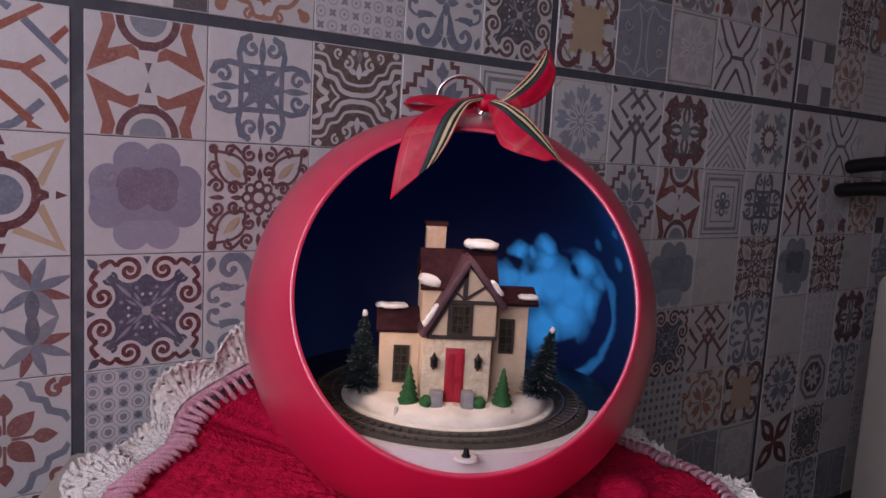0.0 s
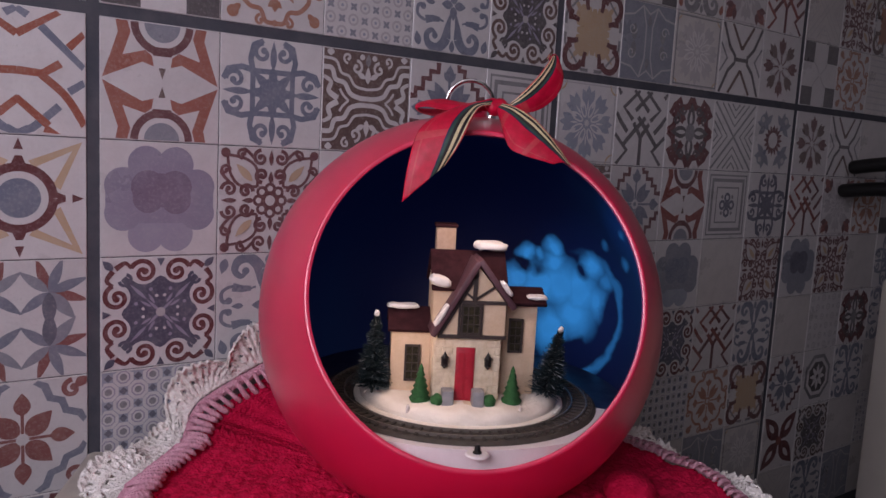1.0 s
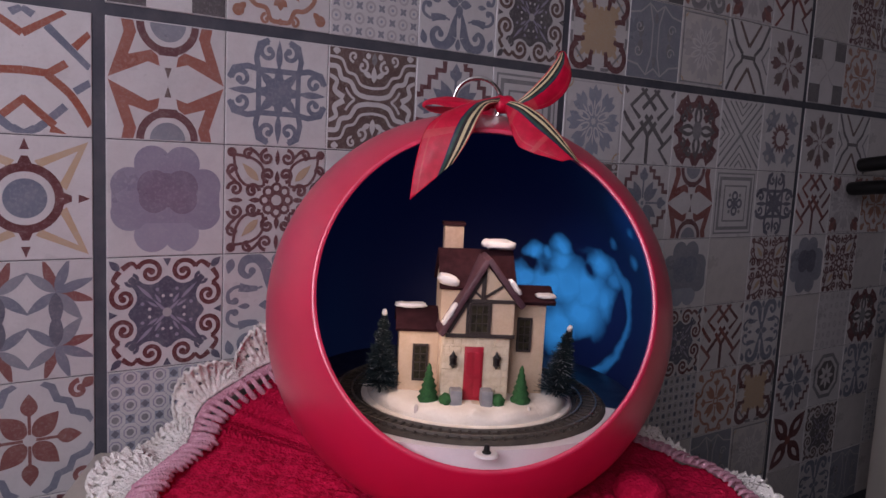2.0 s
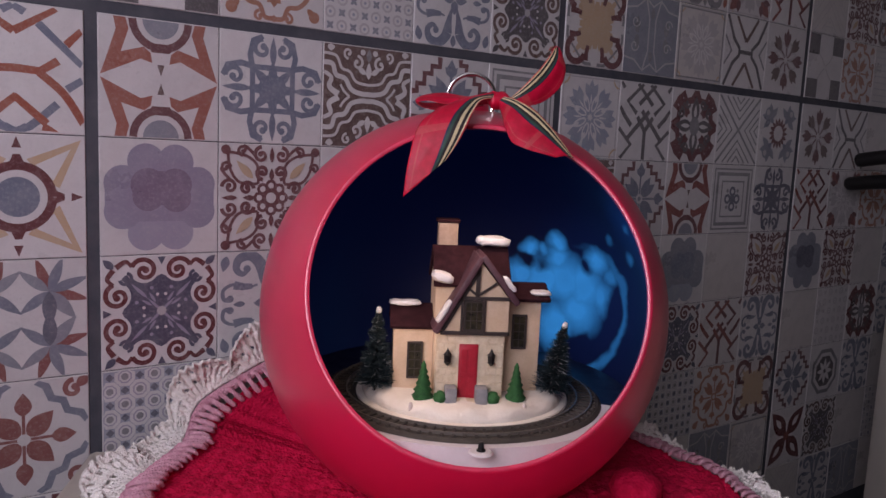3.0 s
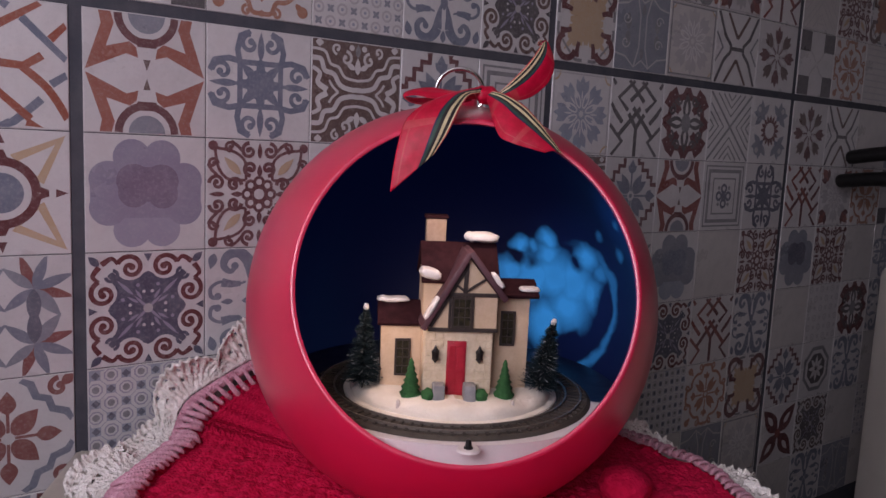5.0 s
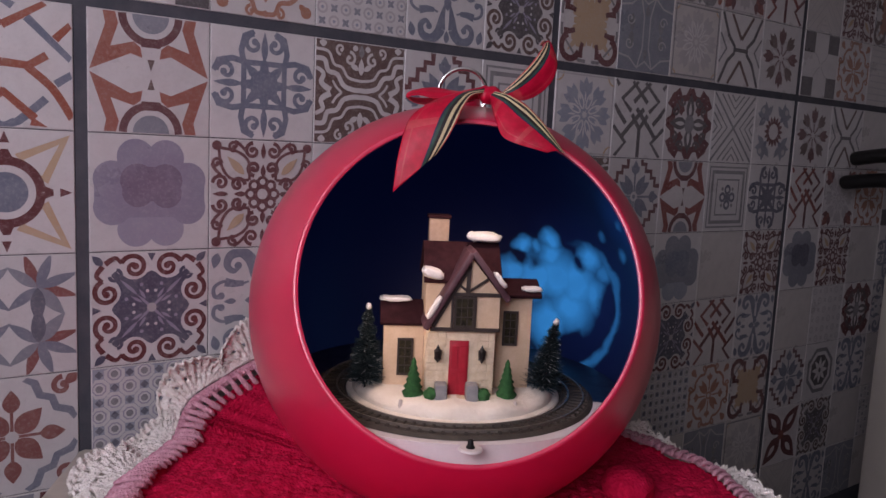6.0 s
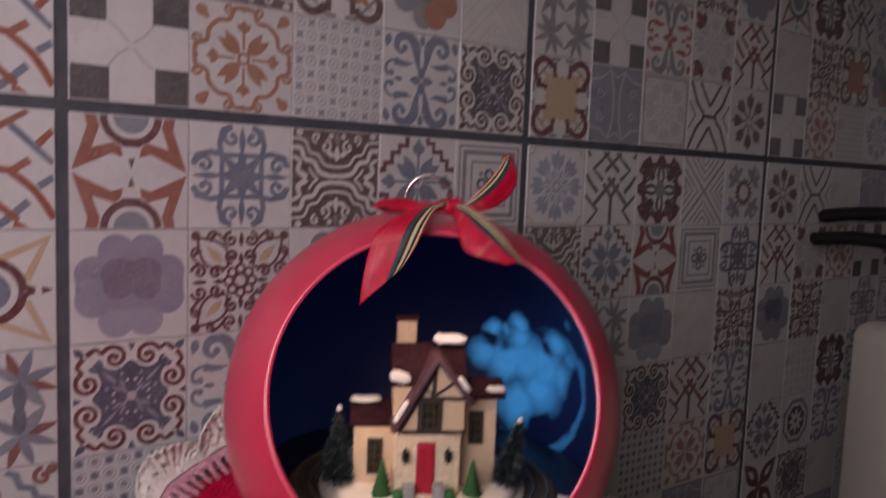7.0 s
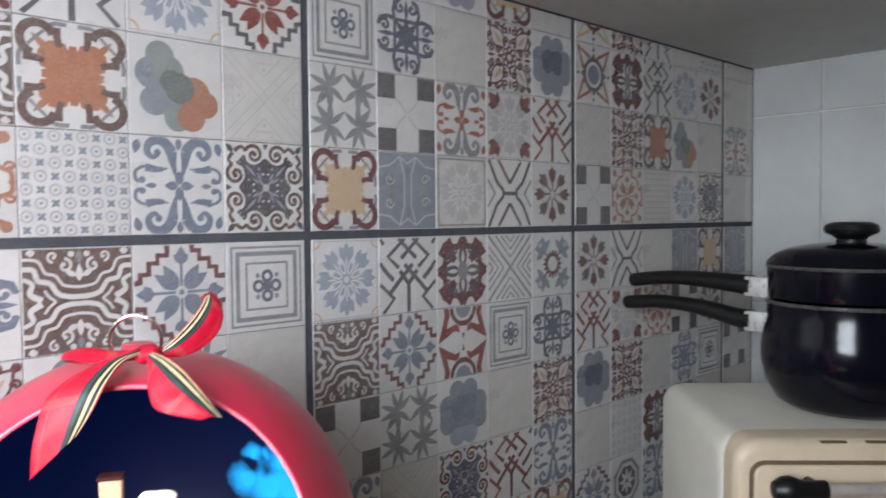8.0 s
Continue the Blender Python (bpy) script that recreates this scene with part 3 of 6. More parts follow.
part("wall", body(), M_WALL, cottage, smooth=False)
part("roof", softened(cross_slab(-0.0252, 0.0285, 0.0065, 0.0762, 0.031, 0.1002, 0.003), 0.0005), M_ROOF, cottage)
part("roof", softened(cross_slab(-0.0252, 0.0285, 0.0555, 0.0762, 0.031, 0.1002, 0.003), 0.0005), M_ROOF, cottage)
# stone porch bay with the timbered storey over it
part("stone_bay", softened(box(-0.0222, 0.0246, 0.0, 0.022, -0.004, 0.0448), 0.0008), M_STONE, cottage, "rough warm stone ground floor")
rs = random.Random(21)
for row in range(8):
    z0, x = 0.0006 + row * 0.00545, -0.0218
    while x < 0.0240:
        x1 = min(x + rs.uniform(0.0052, 0.0088), 0.0244)
        if 0.0244 - x1 < 0.003:
            x1 = 0.0244
        if x1 < -0.0072 or x > 0.0072 or z0 > 0.0388:
            part("stone", box(x + 0.0001, x1 - 0.0001, -rs.uniform(0.0002, 0.0005), 0.0004, z0 + 0.0001, z0 + 0.0053, 0.0005, 1), M_STONE, cottage)
        x = x1
part("gable", softened(prism([(-0.0205, 0.0452), (0.0262, 0.0452), (0.0262, 0.0705), (0.0058, 0.0955), (-0.0195, 0.0510)], -0.0022, 0.03), 0.0004), M_WALL, cottage, smooth=False)
part("bay_roof", softened(slab((0.0074, 0.0980), (-0.0222, 0.0462), -0.0072, 0.028, 0.0042), 0.0008), M_BARGE, cottage, "dusty plum roof board")
part("bay_roof", softened(slab((0.0044, 0.0987), (0.0298, 0.0664), -0.0072, 0.028, 0.0042), 0.0008), M_BARGE, cottage, "dusty plum roof board")


def beam(x0, z0, x1, z1, w, y=-0.0024, d=0.0013):
    a, b = Vector((x0, z0)), Vector((x1, z1))
    n = (b - a).normalized()
    n = Vector((-n.y, n.x)) * w / 2
    return prism([tuple(a + n), tuple(b + n), tuple(b - n), tuple(a - n)], y - d, y)


for x0, z0, x1, z1, w in ((-0.0202, 0.0468, 0.0268, 0.0468, 0.0024), (-0.0080, 0.0708, 0.0266, 0.0708, 0.0024), (0.0038, 0.072, 0.0043, 0.0925, 0.0028),
                          (0.0036, 0.0730, -0.0050, 0.0795, 0.0016), (0.0046, 0.0730, 0.0170, 0.0815, 0.0016),
                          (-0.0188, 0.0485, 0.0050, 0.0905, 0.0024), (-0.0060, 0.0480, -0.0060, 0.0700, 0.0018), (0.0092, 0.0480, 0.0092, 0.0700, 0.0018)):
    part("beam", beam(x0, z0, x1, z1, w), M_TIMBER, cottage, smooth=False)


def little_window(x0, x1, z0, z1, y, nx, nz):
    w = part("window", box(x0, x1, y - 0.0010, y + 0.001, z0, z1, 0.0002, 1), M_PANE, cottage, "dark leaded window")
    fr = box(x0 - 0.0008, x0 + 0.0006, y - 0.0018, y, z0 - 0.0008, z1 + 0.0008)
    box(x1 - 0.0006, x1 + 0.0008, y - 0.0018, y, z0 - 0.0008, z1 + 0.0008, bm=fr)
    box(x0 + 0.0006, x1 - 0.0006, y - 0.0018, y, z0 - 0.0008, z0 + 0.0006, bm=fr)
    box(x0 + 0.0006, x1 - 0.0006, y - 0.0018, y, z1 - 0.0006, z1 + 0.0008, bm=fr)
    part("frame", fr, M_TIMBER, w, smooth=False)
    for i in range(1, nx):
        x = x0 + (x1 - x0) * i / nx
        part("muntin", box(x - 0.0003, x + 0.0003, y - 0.0014, y - 0.0006, z0 + 0.0006, z1 - 0.0006), M_TIMBER, w, smooth=False)
    for i in range(1, nz):
        z = z0 + (z1 - z0) * i / nz
        part("muntin", box(x0 + 0.0006, x1 - 0.0006, y - 0.0015, y - 0.0007, z - 0.0003, z + 0.0003), M_TIMBER, w, smooth=False)


little_window(-0.0040, 0.0082, 0.0490, 0.0685, -0.0024, 3, 3)
# left wing
part("wing", softened(box(-0.0508, -0.0215, 0.020, 0.050, -0.004, 0.0460), 0.0004), M_WALL, cottage)
part("wing_roof", softened(cross_slab(-0.0536, -0.0218, 0.0165, 0.0440, 0.035, 0.0568, 0.003), 0.0005), M_ROOF, cottage)
part("wing_roof", softened(cross_slab(-0.0536, -0.0218, 0.0535, 0.0440, 0.035, 0.0568, 0.003), 0.0005), M_ROOF, cottage)
little_window(-0.0402, -0.0308, 0.0090, 0.0338, 0.0198, 2, 4)
# right wing
part("wing", softened(box(0.0245, 0.0522, 0.016, 0.046, -0.004, 0.0662), 0.0004), M_WALL, cottage)
part("wing_roof", softened(cross_slab(0.0285, 0.0580, 0.0125, 0.0660, 0.031, 0.0745, 0.003), 0.0005), M_ROOF, cottage)
part("wing_roof", softened(cross_slab(0.0285, 0.0580, 0.0495, 0.0660, 0.031, 0.0745, 0.003), 0.0005), M_ROOF, cottage)
little_window(0.0328, 0.0416, 0.0328, 0.0558, 0.0158, 2, 4)
# chimney
part("chimney", softened(box(-0.0209, -0.0068, 0.036, 0.047, 0.088, 0.1175), 0.0006), M_CHIMNEY, cottage, "square cream brick chimney")
part("chimney_cap", softened(box(-0.0221, -0.0056, 0.035, 0.048, 0.1177, 0.1203), 0.0006), M_ROOF, cottage)
# door, frame, lanterns, steps
door = part("door", softened(box(-0.0065, 0.0065, -0.0012, 0.001, -0.0005, 0.0385), 0.0004), M_DOOR, cottage, "plain red front door")
for x0, x1, z0, z1 in ((-0.0050, -0.0008, 0.003, 0.016), (0.0008, 0.0050, 0.003, 0.016), (-0.0050, -0.0008, 0.0185, 0.035), (0.0008, 0.0050, 0.0185, 0.035)):
    part("panel", box(x0, x1, -0.0017, -0.0012, z0, z1, 0.0002, 1), M_DOOR, door)
lantern = lathe([(0.0, 0.013), (0.0007, 0.0115), (0.0014, 0.0100), (0.0030, 0.0083), (0.0026, 0.0078), (0.0022, 0.0035), (0.0027, 0.0030), (0.0012, 0.0015), (0.0, 0.0)], 8)
lantern_mesh = mesh_of("lantern", lantern, M_BLACK, True, 25)
for x in (-0.0145, 0.0155):
    part("lantern", lantern_mesh, None, cottage, m=Matrix.Translation((x, -0.0030, 0.0235)))
part("step", softened(box(-0.0076, 0.0050, -0.0098, -0.0014, -0.004, 0.0012), 0.0008), M_STONE, cottage, "pale stone door step")
for x in (-0.0118, 0.0092):
    part("step_pillar", softened(box(x - 0.0041, x + 0.0041, -0.0115, -0.0008, -0.004, 0.0105), 0.0012), M_GREYSTONE, cottage, "grey stone step pillar")


def blob(x, y, z, sx, sy, sz, tilt=0.0, seed=0):
    bm = bmesh.new()
    bmesh.ops.create_icosphere(bm, subdivisions=3, radius=1.0)
    for v in bm.verts:
        k = 1 + 0.24 * noise.noise(v.co * 1.7 + Vector((seed * 3.1, 0, 0))) + 0.16 * noise.noise(v.co * 4.1 + Vector((0, seed * 2.3, 0)))
        v.co = Vector((v.co.x * sx * k, v.co.y * sy * k, v.co.z * sz * k))
    return moved(bm, Matrix.Translation((x, y, z)) @ Matrix.Rotation(tilt, 4, "Y"))


def snow_chunk(x, y, z, sx, sy, sz, tilt, seed):
    """A flat, blunt-ended lump with an uneven rim."""
    bm = bmesh.new()
    bmesh.ops.create_icosphere(bm, subdivisions=3, radius=1.0)
    for v in bm.verts:
        k = 1 + 0.16 * noise.noise(v.co * 2.6 + Vector((seed * 3.1, 0, 0))) + 0.08 * noise.noise(v.co * 6.0 + Vector((0, seed * 2.3, 0)))
        p = [math.copysign(abs(c) ** 0.62, c) for c in v.co]
        v.co = Vector((p[0] * sx * k, p[1] * sy * k, p[2] * sz * (0.9 + 0.5 * noise.noise(v.co * 3.3 + Vector((0, 0, seed * 1.9))))))
    return moved(bm, Matrix.Translation((x, y, z)) @ Matrix.Rotation(tilt, 4, "Y"))


for i, (x, y, z, sx, sy, sz, tl) in enumerate(((-0.0430, 0.0320, 0.0602, 0.0112, 0.006, 0.0019, 0.0), (-0.0195, 0.0060, 0.0835, 0.0074, 0.006, 0.0036, 0.25),
                                               (-0.0186, -0.0055, 0.0620, 0.0085, 0.0026, 0.0022, -1.05), (0.0250, -0.0055, 0.0818, 0.0066, 0.0026, 0.0018, 0.90),
                                               (0.0173, 0.0275, 0.1066, 0.0122, 0.007, 0.0038, 0.05), (0.0515, 0.018, 0.0722, 0.0072, 0.006, 0.0018, 0.0))):
    part("snow_patch", snow_chunk(x, y, z, sx, sy, sz, tl, i), M_WHITE_SNOW, cottage, "patch of white snow", sharp=180)

# ---------------- little trees and bushes ----------------


def needles(name, a, b, frost):
    s = Shade(name, 0.75)
    isl = s.nodes.new("ShaderNodeNewGeometry").outputs["Random Per Island"]
    c = s.mix(isl, a, b)
    s.colour(s.mix(s.span(isl, 1 - frost, 1 - frost + 0.02), c, (0.42, 0.46, 0.46)))
    return s.mat


M_BRISTLE = needles("frosted_bristle", (0.007, 0.022, 0.026), (0.013, 0.033, 0.040), 0.07)
M_CONE_GREEN = mottled("flocked_green", (0.016, 0.12, 0.03), (0.008, 0.075, 0.018), 300, 0.85, bump=0.9, grain=900)
M_WIRE = mottled("wire_stem", (0.05, 0.04, 0.03), (0.07, 0.06, 0.05), 200, 0.5)


def bristles(height, radius, count, seed):
    rng = random.Random(seed)
    verts, faces = [], []
    for _ in range(count):
        f = rng.random() ** 1.25
        z = 0.004 + f * (height - 0.004)
        tier = 0.80 + 0.2 * math.cos(f * 38)
        length = radius * (1 - f) ** 0.75 * tier * rng.uniform(0.7, 1.08) + 0.0012
        a = rng.uniform(0, 2 * math.pi)
        d = Vector((math.cos(a), math.sin(a), rng.uniform(-0.15, 0.45)))
        tip = Vector((0, 0, z)) + d * length
        w = Vector((-math.sin(a), math.cos(a), rng.uniform(-0.6, 0.6))) * 0.00028
        base = Vector((0, 0, z)) + d * length * 0.12
        n = len(verts)
        verts += [tuple(base - w), tuple(base + w), tuple(tip + w * 0.9), tuple(tip - w * 0.9)]
        faces.append((n, n + 1, n + 2, n + 3))
    me = bpy.data.meshes.new("crown")
    me.from_pydata(verts, [], faces)
    me.materials.append(M_BRISTLE)
    return me


def bottle_brush(x, y, height, radius, lean, seed, label):
    t = thing("bottle_brush_tree", HM @ Matrix.Translation((x, y, 0.0)) @ Matrix.Rotation(lean, 4, "Y"), label, "toy tree", "bottle brush trees")
    part("trunk", tube([(0, 0, -0.006), (0, 0, height * 0.5), (0, 0, height * 0.98)], [0.0009, 0.0007, 0.0004], 6), M_WIRE, t)
    part("crown", bristles(height, radius, 3800, seed), None, t)
    part("snow_tip", blob(0, 0, height - 0.0005, 0.0020, 0.0018, 0.0026, 0.0, seed), M_WHITE_SNOW, t, "tuft of white snow", sharp=180)


bottle_brush(-0.0628, 0.020, 0.0568, 0.0135, 0.02, 3, "dark green frosted bottle brush tree beside the cottage")
bottle_brush(0.0612, 0.0130, 0.0512, 0.0145, 0.165, 5, "leaning dark green bottle brush tree with a snowy tip")


def flock_cone(x, y, height, radius, seed, label):
    prof = [(0.0, height)]
    for k in range(6):
        f0, f1 = 1 - k / 6, 1 - (k + 1) / 6
        prof += [(radius * (0.12 + 0.88 * (1 - f0)) * 0.80, height * (0.04 + 0.93 * f0)), (radius * (0.12 + 0.88 * (1 - f1)) * 1.02, height * (0.04 + 0.93 * (f1 + 0.05)))]
    prof.append((radius * 0.6, -0.004))
    bm = lathe(prof, 28)
    for v in bm.verts:
        k = 1 + 0.16 * noise.noise(v.co * 420 + Vector((seed, 0, 0)))
        v.co.x *= k
        v.co.y *= k
    solid("small_fir", bm, M_CONE_GREEN, label, "toy tree", group="small firs", m=HM @ Matrix.Translation((x, y, 0)), sharp=180)


flock_cone(-0.0303, -0.002, 0.0270, 0.0072, 1, "small bright green flocked fir before the cottage")
flock_cone(0.0340, -0.001, 0.0265, 0.0070, 2, "small bright green flocked fir before the cottage")
for i, (x, y) in enumerate(((-0.0190, -0.0085), (0.0172, -0.0085))):
    solid("bush", blob(0, 0, 0.003, 0.0043, 0.0042, 0.0048, 0, 20 + i), M_CONE_GREEN, "round dark green bush beside the step", "toy bush", group="bushes", m=HM @ Matrix.Translation((x, y, 0)), sharp=180)

# lamps before the cottage, at rest
M_CLEAR = mottled("clear_bulb", (0.62, 0.55, 0.50), (0.58, 0.5, 0.45), 90, 0.15)
for x in (-0.0388, 0.0382):
    solid("light_bulb", lathe([(0.0, 0.0030), (0.0008, 0.0027), (0.0012, 0.0018), (0.0013, 0.0004), (0.0013, -0.003)], 16), M_CLEAR,
          "tiny unlit bulb set in the snow", "bulb", group="snow bulbs", m=HM @ Matrix.Translation((x, -0.0125, -0.0018)))

# toy train behind the cottage
M_TRAIN_RED = mottled("train_red", (0.30, 0.012, 0.015), (0.24, 0.01, 0.012), 150, 0.4)
train = thing("toy_train", Matrix.Translation(CEN) @ Matrix.Rotation(TURN + radians(100), 4, "Z") @ Matrix.Translation((0.0908, 0, 0.0048)), "small red toy locomotive on the track behind the cottage", "toy train")
part("chassis", softened(box(-0.006, 0.006, -0.018, 0.018, 0.0022, 0.0055), 0.0006), M_BLACK, train)
part("boiler", moved(lathe([(0.0, 0.011), (0.0045, 0.0105), (0.0048, -0.010), (0.0, -0.0105)], 20), Matrix.Translation((0, 0.006, 0.0105)) @ Matrix.Rotation(radians(90), 4, "X")), M_TRAIN_RED, train)
part("cab", softened(box(-0.0058, 0.0058, -0.018, -0.0062, 0.0056, 0.0195), 0.0006), M_TRAIN_RED, train)
part("funnel", lathe([(0.0, 0.0), (0.0016, 0.0), (0.0016, 0.005), (0.0026, 0.0085), (0.0, 0.0085)], 14), M_BLACK, train, m=Matrix.Translation((0, 0.0115, 0.0145)))
wheel_mesh = mesh_of("wheel", moved(lathe([(0.0, 0.0008), (0.003, 0.0008), (0.003, -0.0008), (0.0, -0.0008)], 16), Matrix.Rotation(radians(90), 4, "Y")), M_BLACK, True, 30)
for sx in (-0.0055, 0.0055):
    for wy in (-0.012, 0.0, 0.012):
        part("wheel", wheel_mesh, None, train, m=Matrix.Translation((sx, wy, 0.003)))

# ---------------- hanger ring and tartan bow ----------------
M_SILVER = mottled("silver_wire", (0.75, 0.74, 0.72), (0.6, 0.59, 0.57), 200, 0.18, 1.0)
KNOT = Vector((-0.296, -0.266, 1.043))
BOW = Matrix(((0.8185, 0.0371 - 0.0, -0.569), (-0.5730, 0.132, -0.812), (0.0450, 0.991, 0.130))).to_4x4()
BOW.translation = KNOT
ring_part = thing("hanger_ring", Matrix.Translation((BALL_C.x - 0.004, BALL_C.y - 0.006, BALL_C.z + BALL_R)), "polished silver hanging ring on top of the globe", "ring")
part("cap", lathe([(0.0, 0.006), (0.010, 0.006), (0.0115, 0.0045), (0.0118, -0.004)], 32), M_PEARL, ring_part, "pearl-red collar")
ring_bm = tube([(0.0175 * math.cos(a), 0.0, 0.0175 * math.sin(a)) for a in (radians(-62 + 304 * k / 40) for k in range(41))], 0.0015, 10)
part("ring", moved(ring_bm, Matrix.Translation((-0.002, 0, 0.0080)) @ Matrix.Rotation(radians(-36), 4, "Z")), M_SILVER, ring_part)


def satin(name, a, b):
    s = Shade(name, 0.42)
    s.colour(s.mix(s.span(s.noise(160.0), 0.35, 0.65), a, b))
    s.bsdf.inputs["Specular IOR Level"].default_value = 0.35
    s.bump(s.wave(1500.0, "DIAGONAL"), 0.15, 0.0002)
    return s.mat


R_RED, R_PALE = satin("ribbon_red", (0.60, 0.008, 0.038), (0.46, 0.005, 0.024)), satin("ribbon_pale_red", (0.58, 0.05, 0.06), (0.48, 0.035, 0.042))
R_GREEN, R_NAVY = satin("ribbon_green", (0.02, 0.06, 0.045), (0.03, 0.085, 0.06)), satin("ribbon_navy", (0.02, 0.02, 0.055), (0.035, 0.03, 0.08))
R_GOLD, R_BLACK, R_CREAM = satin("ribbon_gold", (0.58, 0.40, 0.12), (0.5, 0.36, 0.12)), satin("ribbon_black", (0.015, 0.012, 0.012), (0.03, 0.02, 0.02)), satin("ribbon_cream", (0.70, 0.58, 0.34), (0.60, 0.49, 0.28))
RIBBON = [R_RED, R_PALE, R_GREEN, R_NAVY, R_GOLD, R_BLACK, R_CREAM]
STRIPES = [0, 0, 0, 0, 1, 0, 0, 0, 0, 0, 0, 0, 0, 0, 0, 0, 0, 0, 3, 2, 2, 5, 5, 6, 6, 5, 5, 6, 1]   # colours across the ribbon


def spline(points, n):
    pts = [Vector(p) for p in points]
    pts = [pts[0] * 2 - pts[1]] + pts + [pts[-1] * 2 - pts[-2]]
    out = []
    for i in range(n + 1):
        t = i / n * (len(pts) - 3)
        k = min(int(t), len(pts) - 4)
        f = t - k
        a, b, c, d = pts[k:k + 4]
        out.append(0.5 * ((2 * b) + (c - a) * f + (2 * a - 5 * b + 4 * c - d) * f * f + (3 * b - a - 3 * c + d) * f ** 3))
    return out


def ribbon(edge_a, edge_b, rows=48, curl=0.002, striped=True):
    """A ribbon between two edges, each a row of points in millimetres (right, up, towards the opening)."""
    A, B = spline(edge_a, rows), spline(edge_b, rows)
    cols = len(STRIPES)
    bm = bmesh.new()
    grid = []
    for i in range(rows + 1):
        row = []
        way = (A[min(i + 1, rows)] - A[max(i - 1, 0)]).normalized()
        across = B[i] - A[i]
        n = way.cross(across)
        n = n.normalized() if n.length > 1e-9 else Vector((0, 0, 1))
        for j in range(cols + 1):
            f = j / cols
            bow_out = curl * 1000 * math.sin(math.pi * f) + 0.5 * noise.noise(Vector((i * 0.13, f * 3, len(edge_a) + A[0].x)))
            row.append(bm.verts.new((A[i] + across * f + n * bow_out) * 0.001))
        grid.append(row)
    for i in range(rows):
        for j in range(cols):
            fc = bm.faces.new((grid[i][j], grid[i + 1][j], grid[i + 1][j + 1], grid[i][j + 1]))
            c = STRIPES[j] if striped else 0
            if c == 0 and (i % 22) in (6, 7, 8):
                c = 1
            fc.material_index = c
    return bm


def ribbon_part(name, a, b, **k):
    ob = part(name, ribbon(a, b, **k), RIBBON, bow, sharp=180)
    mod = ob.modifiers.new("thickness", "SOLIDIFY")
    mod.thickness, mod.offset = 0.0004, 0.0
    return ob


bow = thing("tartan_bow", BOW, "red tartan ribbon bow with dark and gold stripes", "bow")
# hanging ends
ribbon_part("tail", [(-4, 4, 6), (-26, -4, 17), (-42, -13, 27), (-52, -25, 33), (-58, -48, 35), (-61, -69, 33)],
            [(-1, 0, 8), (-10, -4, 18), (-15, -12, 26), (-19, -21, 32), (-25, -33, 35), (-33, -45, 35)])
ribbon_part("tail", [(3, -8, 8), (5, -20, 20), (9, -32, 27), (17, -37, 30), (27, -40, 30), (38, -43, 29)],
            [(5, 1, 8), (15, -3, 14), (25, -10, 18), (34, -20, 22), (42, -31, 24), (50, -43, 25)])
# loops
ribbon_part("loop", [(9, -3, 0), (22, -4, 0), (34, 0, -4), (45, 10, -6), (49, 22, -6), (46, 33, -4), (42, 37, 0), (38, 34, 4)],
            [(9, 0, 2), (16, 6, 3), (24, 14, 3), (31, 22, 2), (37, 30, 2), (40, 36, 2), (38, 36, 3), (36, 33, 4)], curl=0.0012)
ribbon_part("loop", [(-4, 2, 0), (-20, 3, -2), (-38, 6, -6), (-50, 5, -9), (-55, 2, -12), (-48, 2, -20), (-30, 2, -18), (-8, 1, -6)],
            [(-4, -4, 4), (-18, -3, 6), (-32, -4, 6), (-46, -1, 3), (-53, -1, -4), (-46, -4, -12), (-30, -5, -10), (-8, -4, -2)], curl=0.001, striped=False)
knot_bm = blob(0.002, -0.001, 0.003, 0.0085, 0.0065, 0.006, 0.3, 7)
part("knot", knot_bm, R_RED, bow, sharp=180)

# ---------------- stove ----------------
M_ENAMEL = mottled("cream_enamel", (0.70, 0.67, 0.585), (0.64, 0.61, 0.53), 7, 0.42)
M_ENAMEL_FRONT = mottled("aged_cream_front", (0.58, 0.47, 0.34), (0.52, 0.42, 0.30), 9, 0.4, fine=0.1)
M_GAP = mottled("brown_gap", (0.10, 0.06, 0.035), (0.14, 0.085, 0.05), 60, 0.6)
M_METAL = mottled("brushed_metal", (0.55, 0.53, 0.5), (0.45, 0.43, 0.41), 90, 0.28, 1.0)
STOVE_Z, SW, SD = 0.88, 0.50, 0.32
SM = flat_pose(0.322, -0.360, 0.0, radians(-45))
stove = thing("stove", SM, "old cream enamel stove with rounded edges, in the tiled corner", "stove")
body_bm = box(0.0, SW, 0.004, SD, 0.03, STOVE_Z - 0.004)
vert = [e for e in body_bm.edges if abs(e.verts[0].co.z - e.verts[1].co.z) > 0.1]
bmesh.ops.bevel(body_bm, geom=vert, offset=0.040, segments=7, profile=0.5, affect="EDGES")
top_e = [e for e in body_bm.edges if min(e.verts[0].co.z, e.verts[1].co.z) > STOVE_Z - 0.01]
bmesh.ops.bevel(body_bm, geom=top_e, offset=0.026, segments=6, profile=0.5, affect="EDGES")
part("body", body_bm, M_ENAMEL, stove)
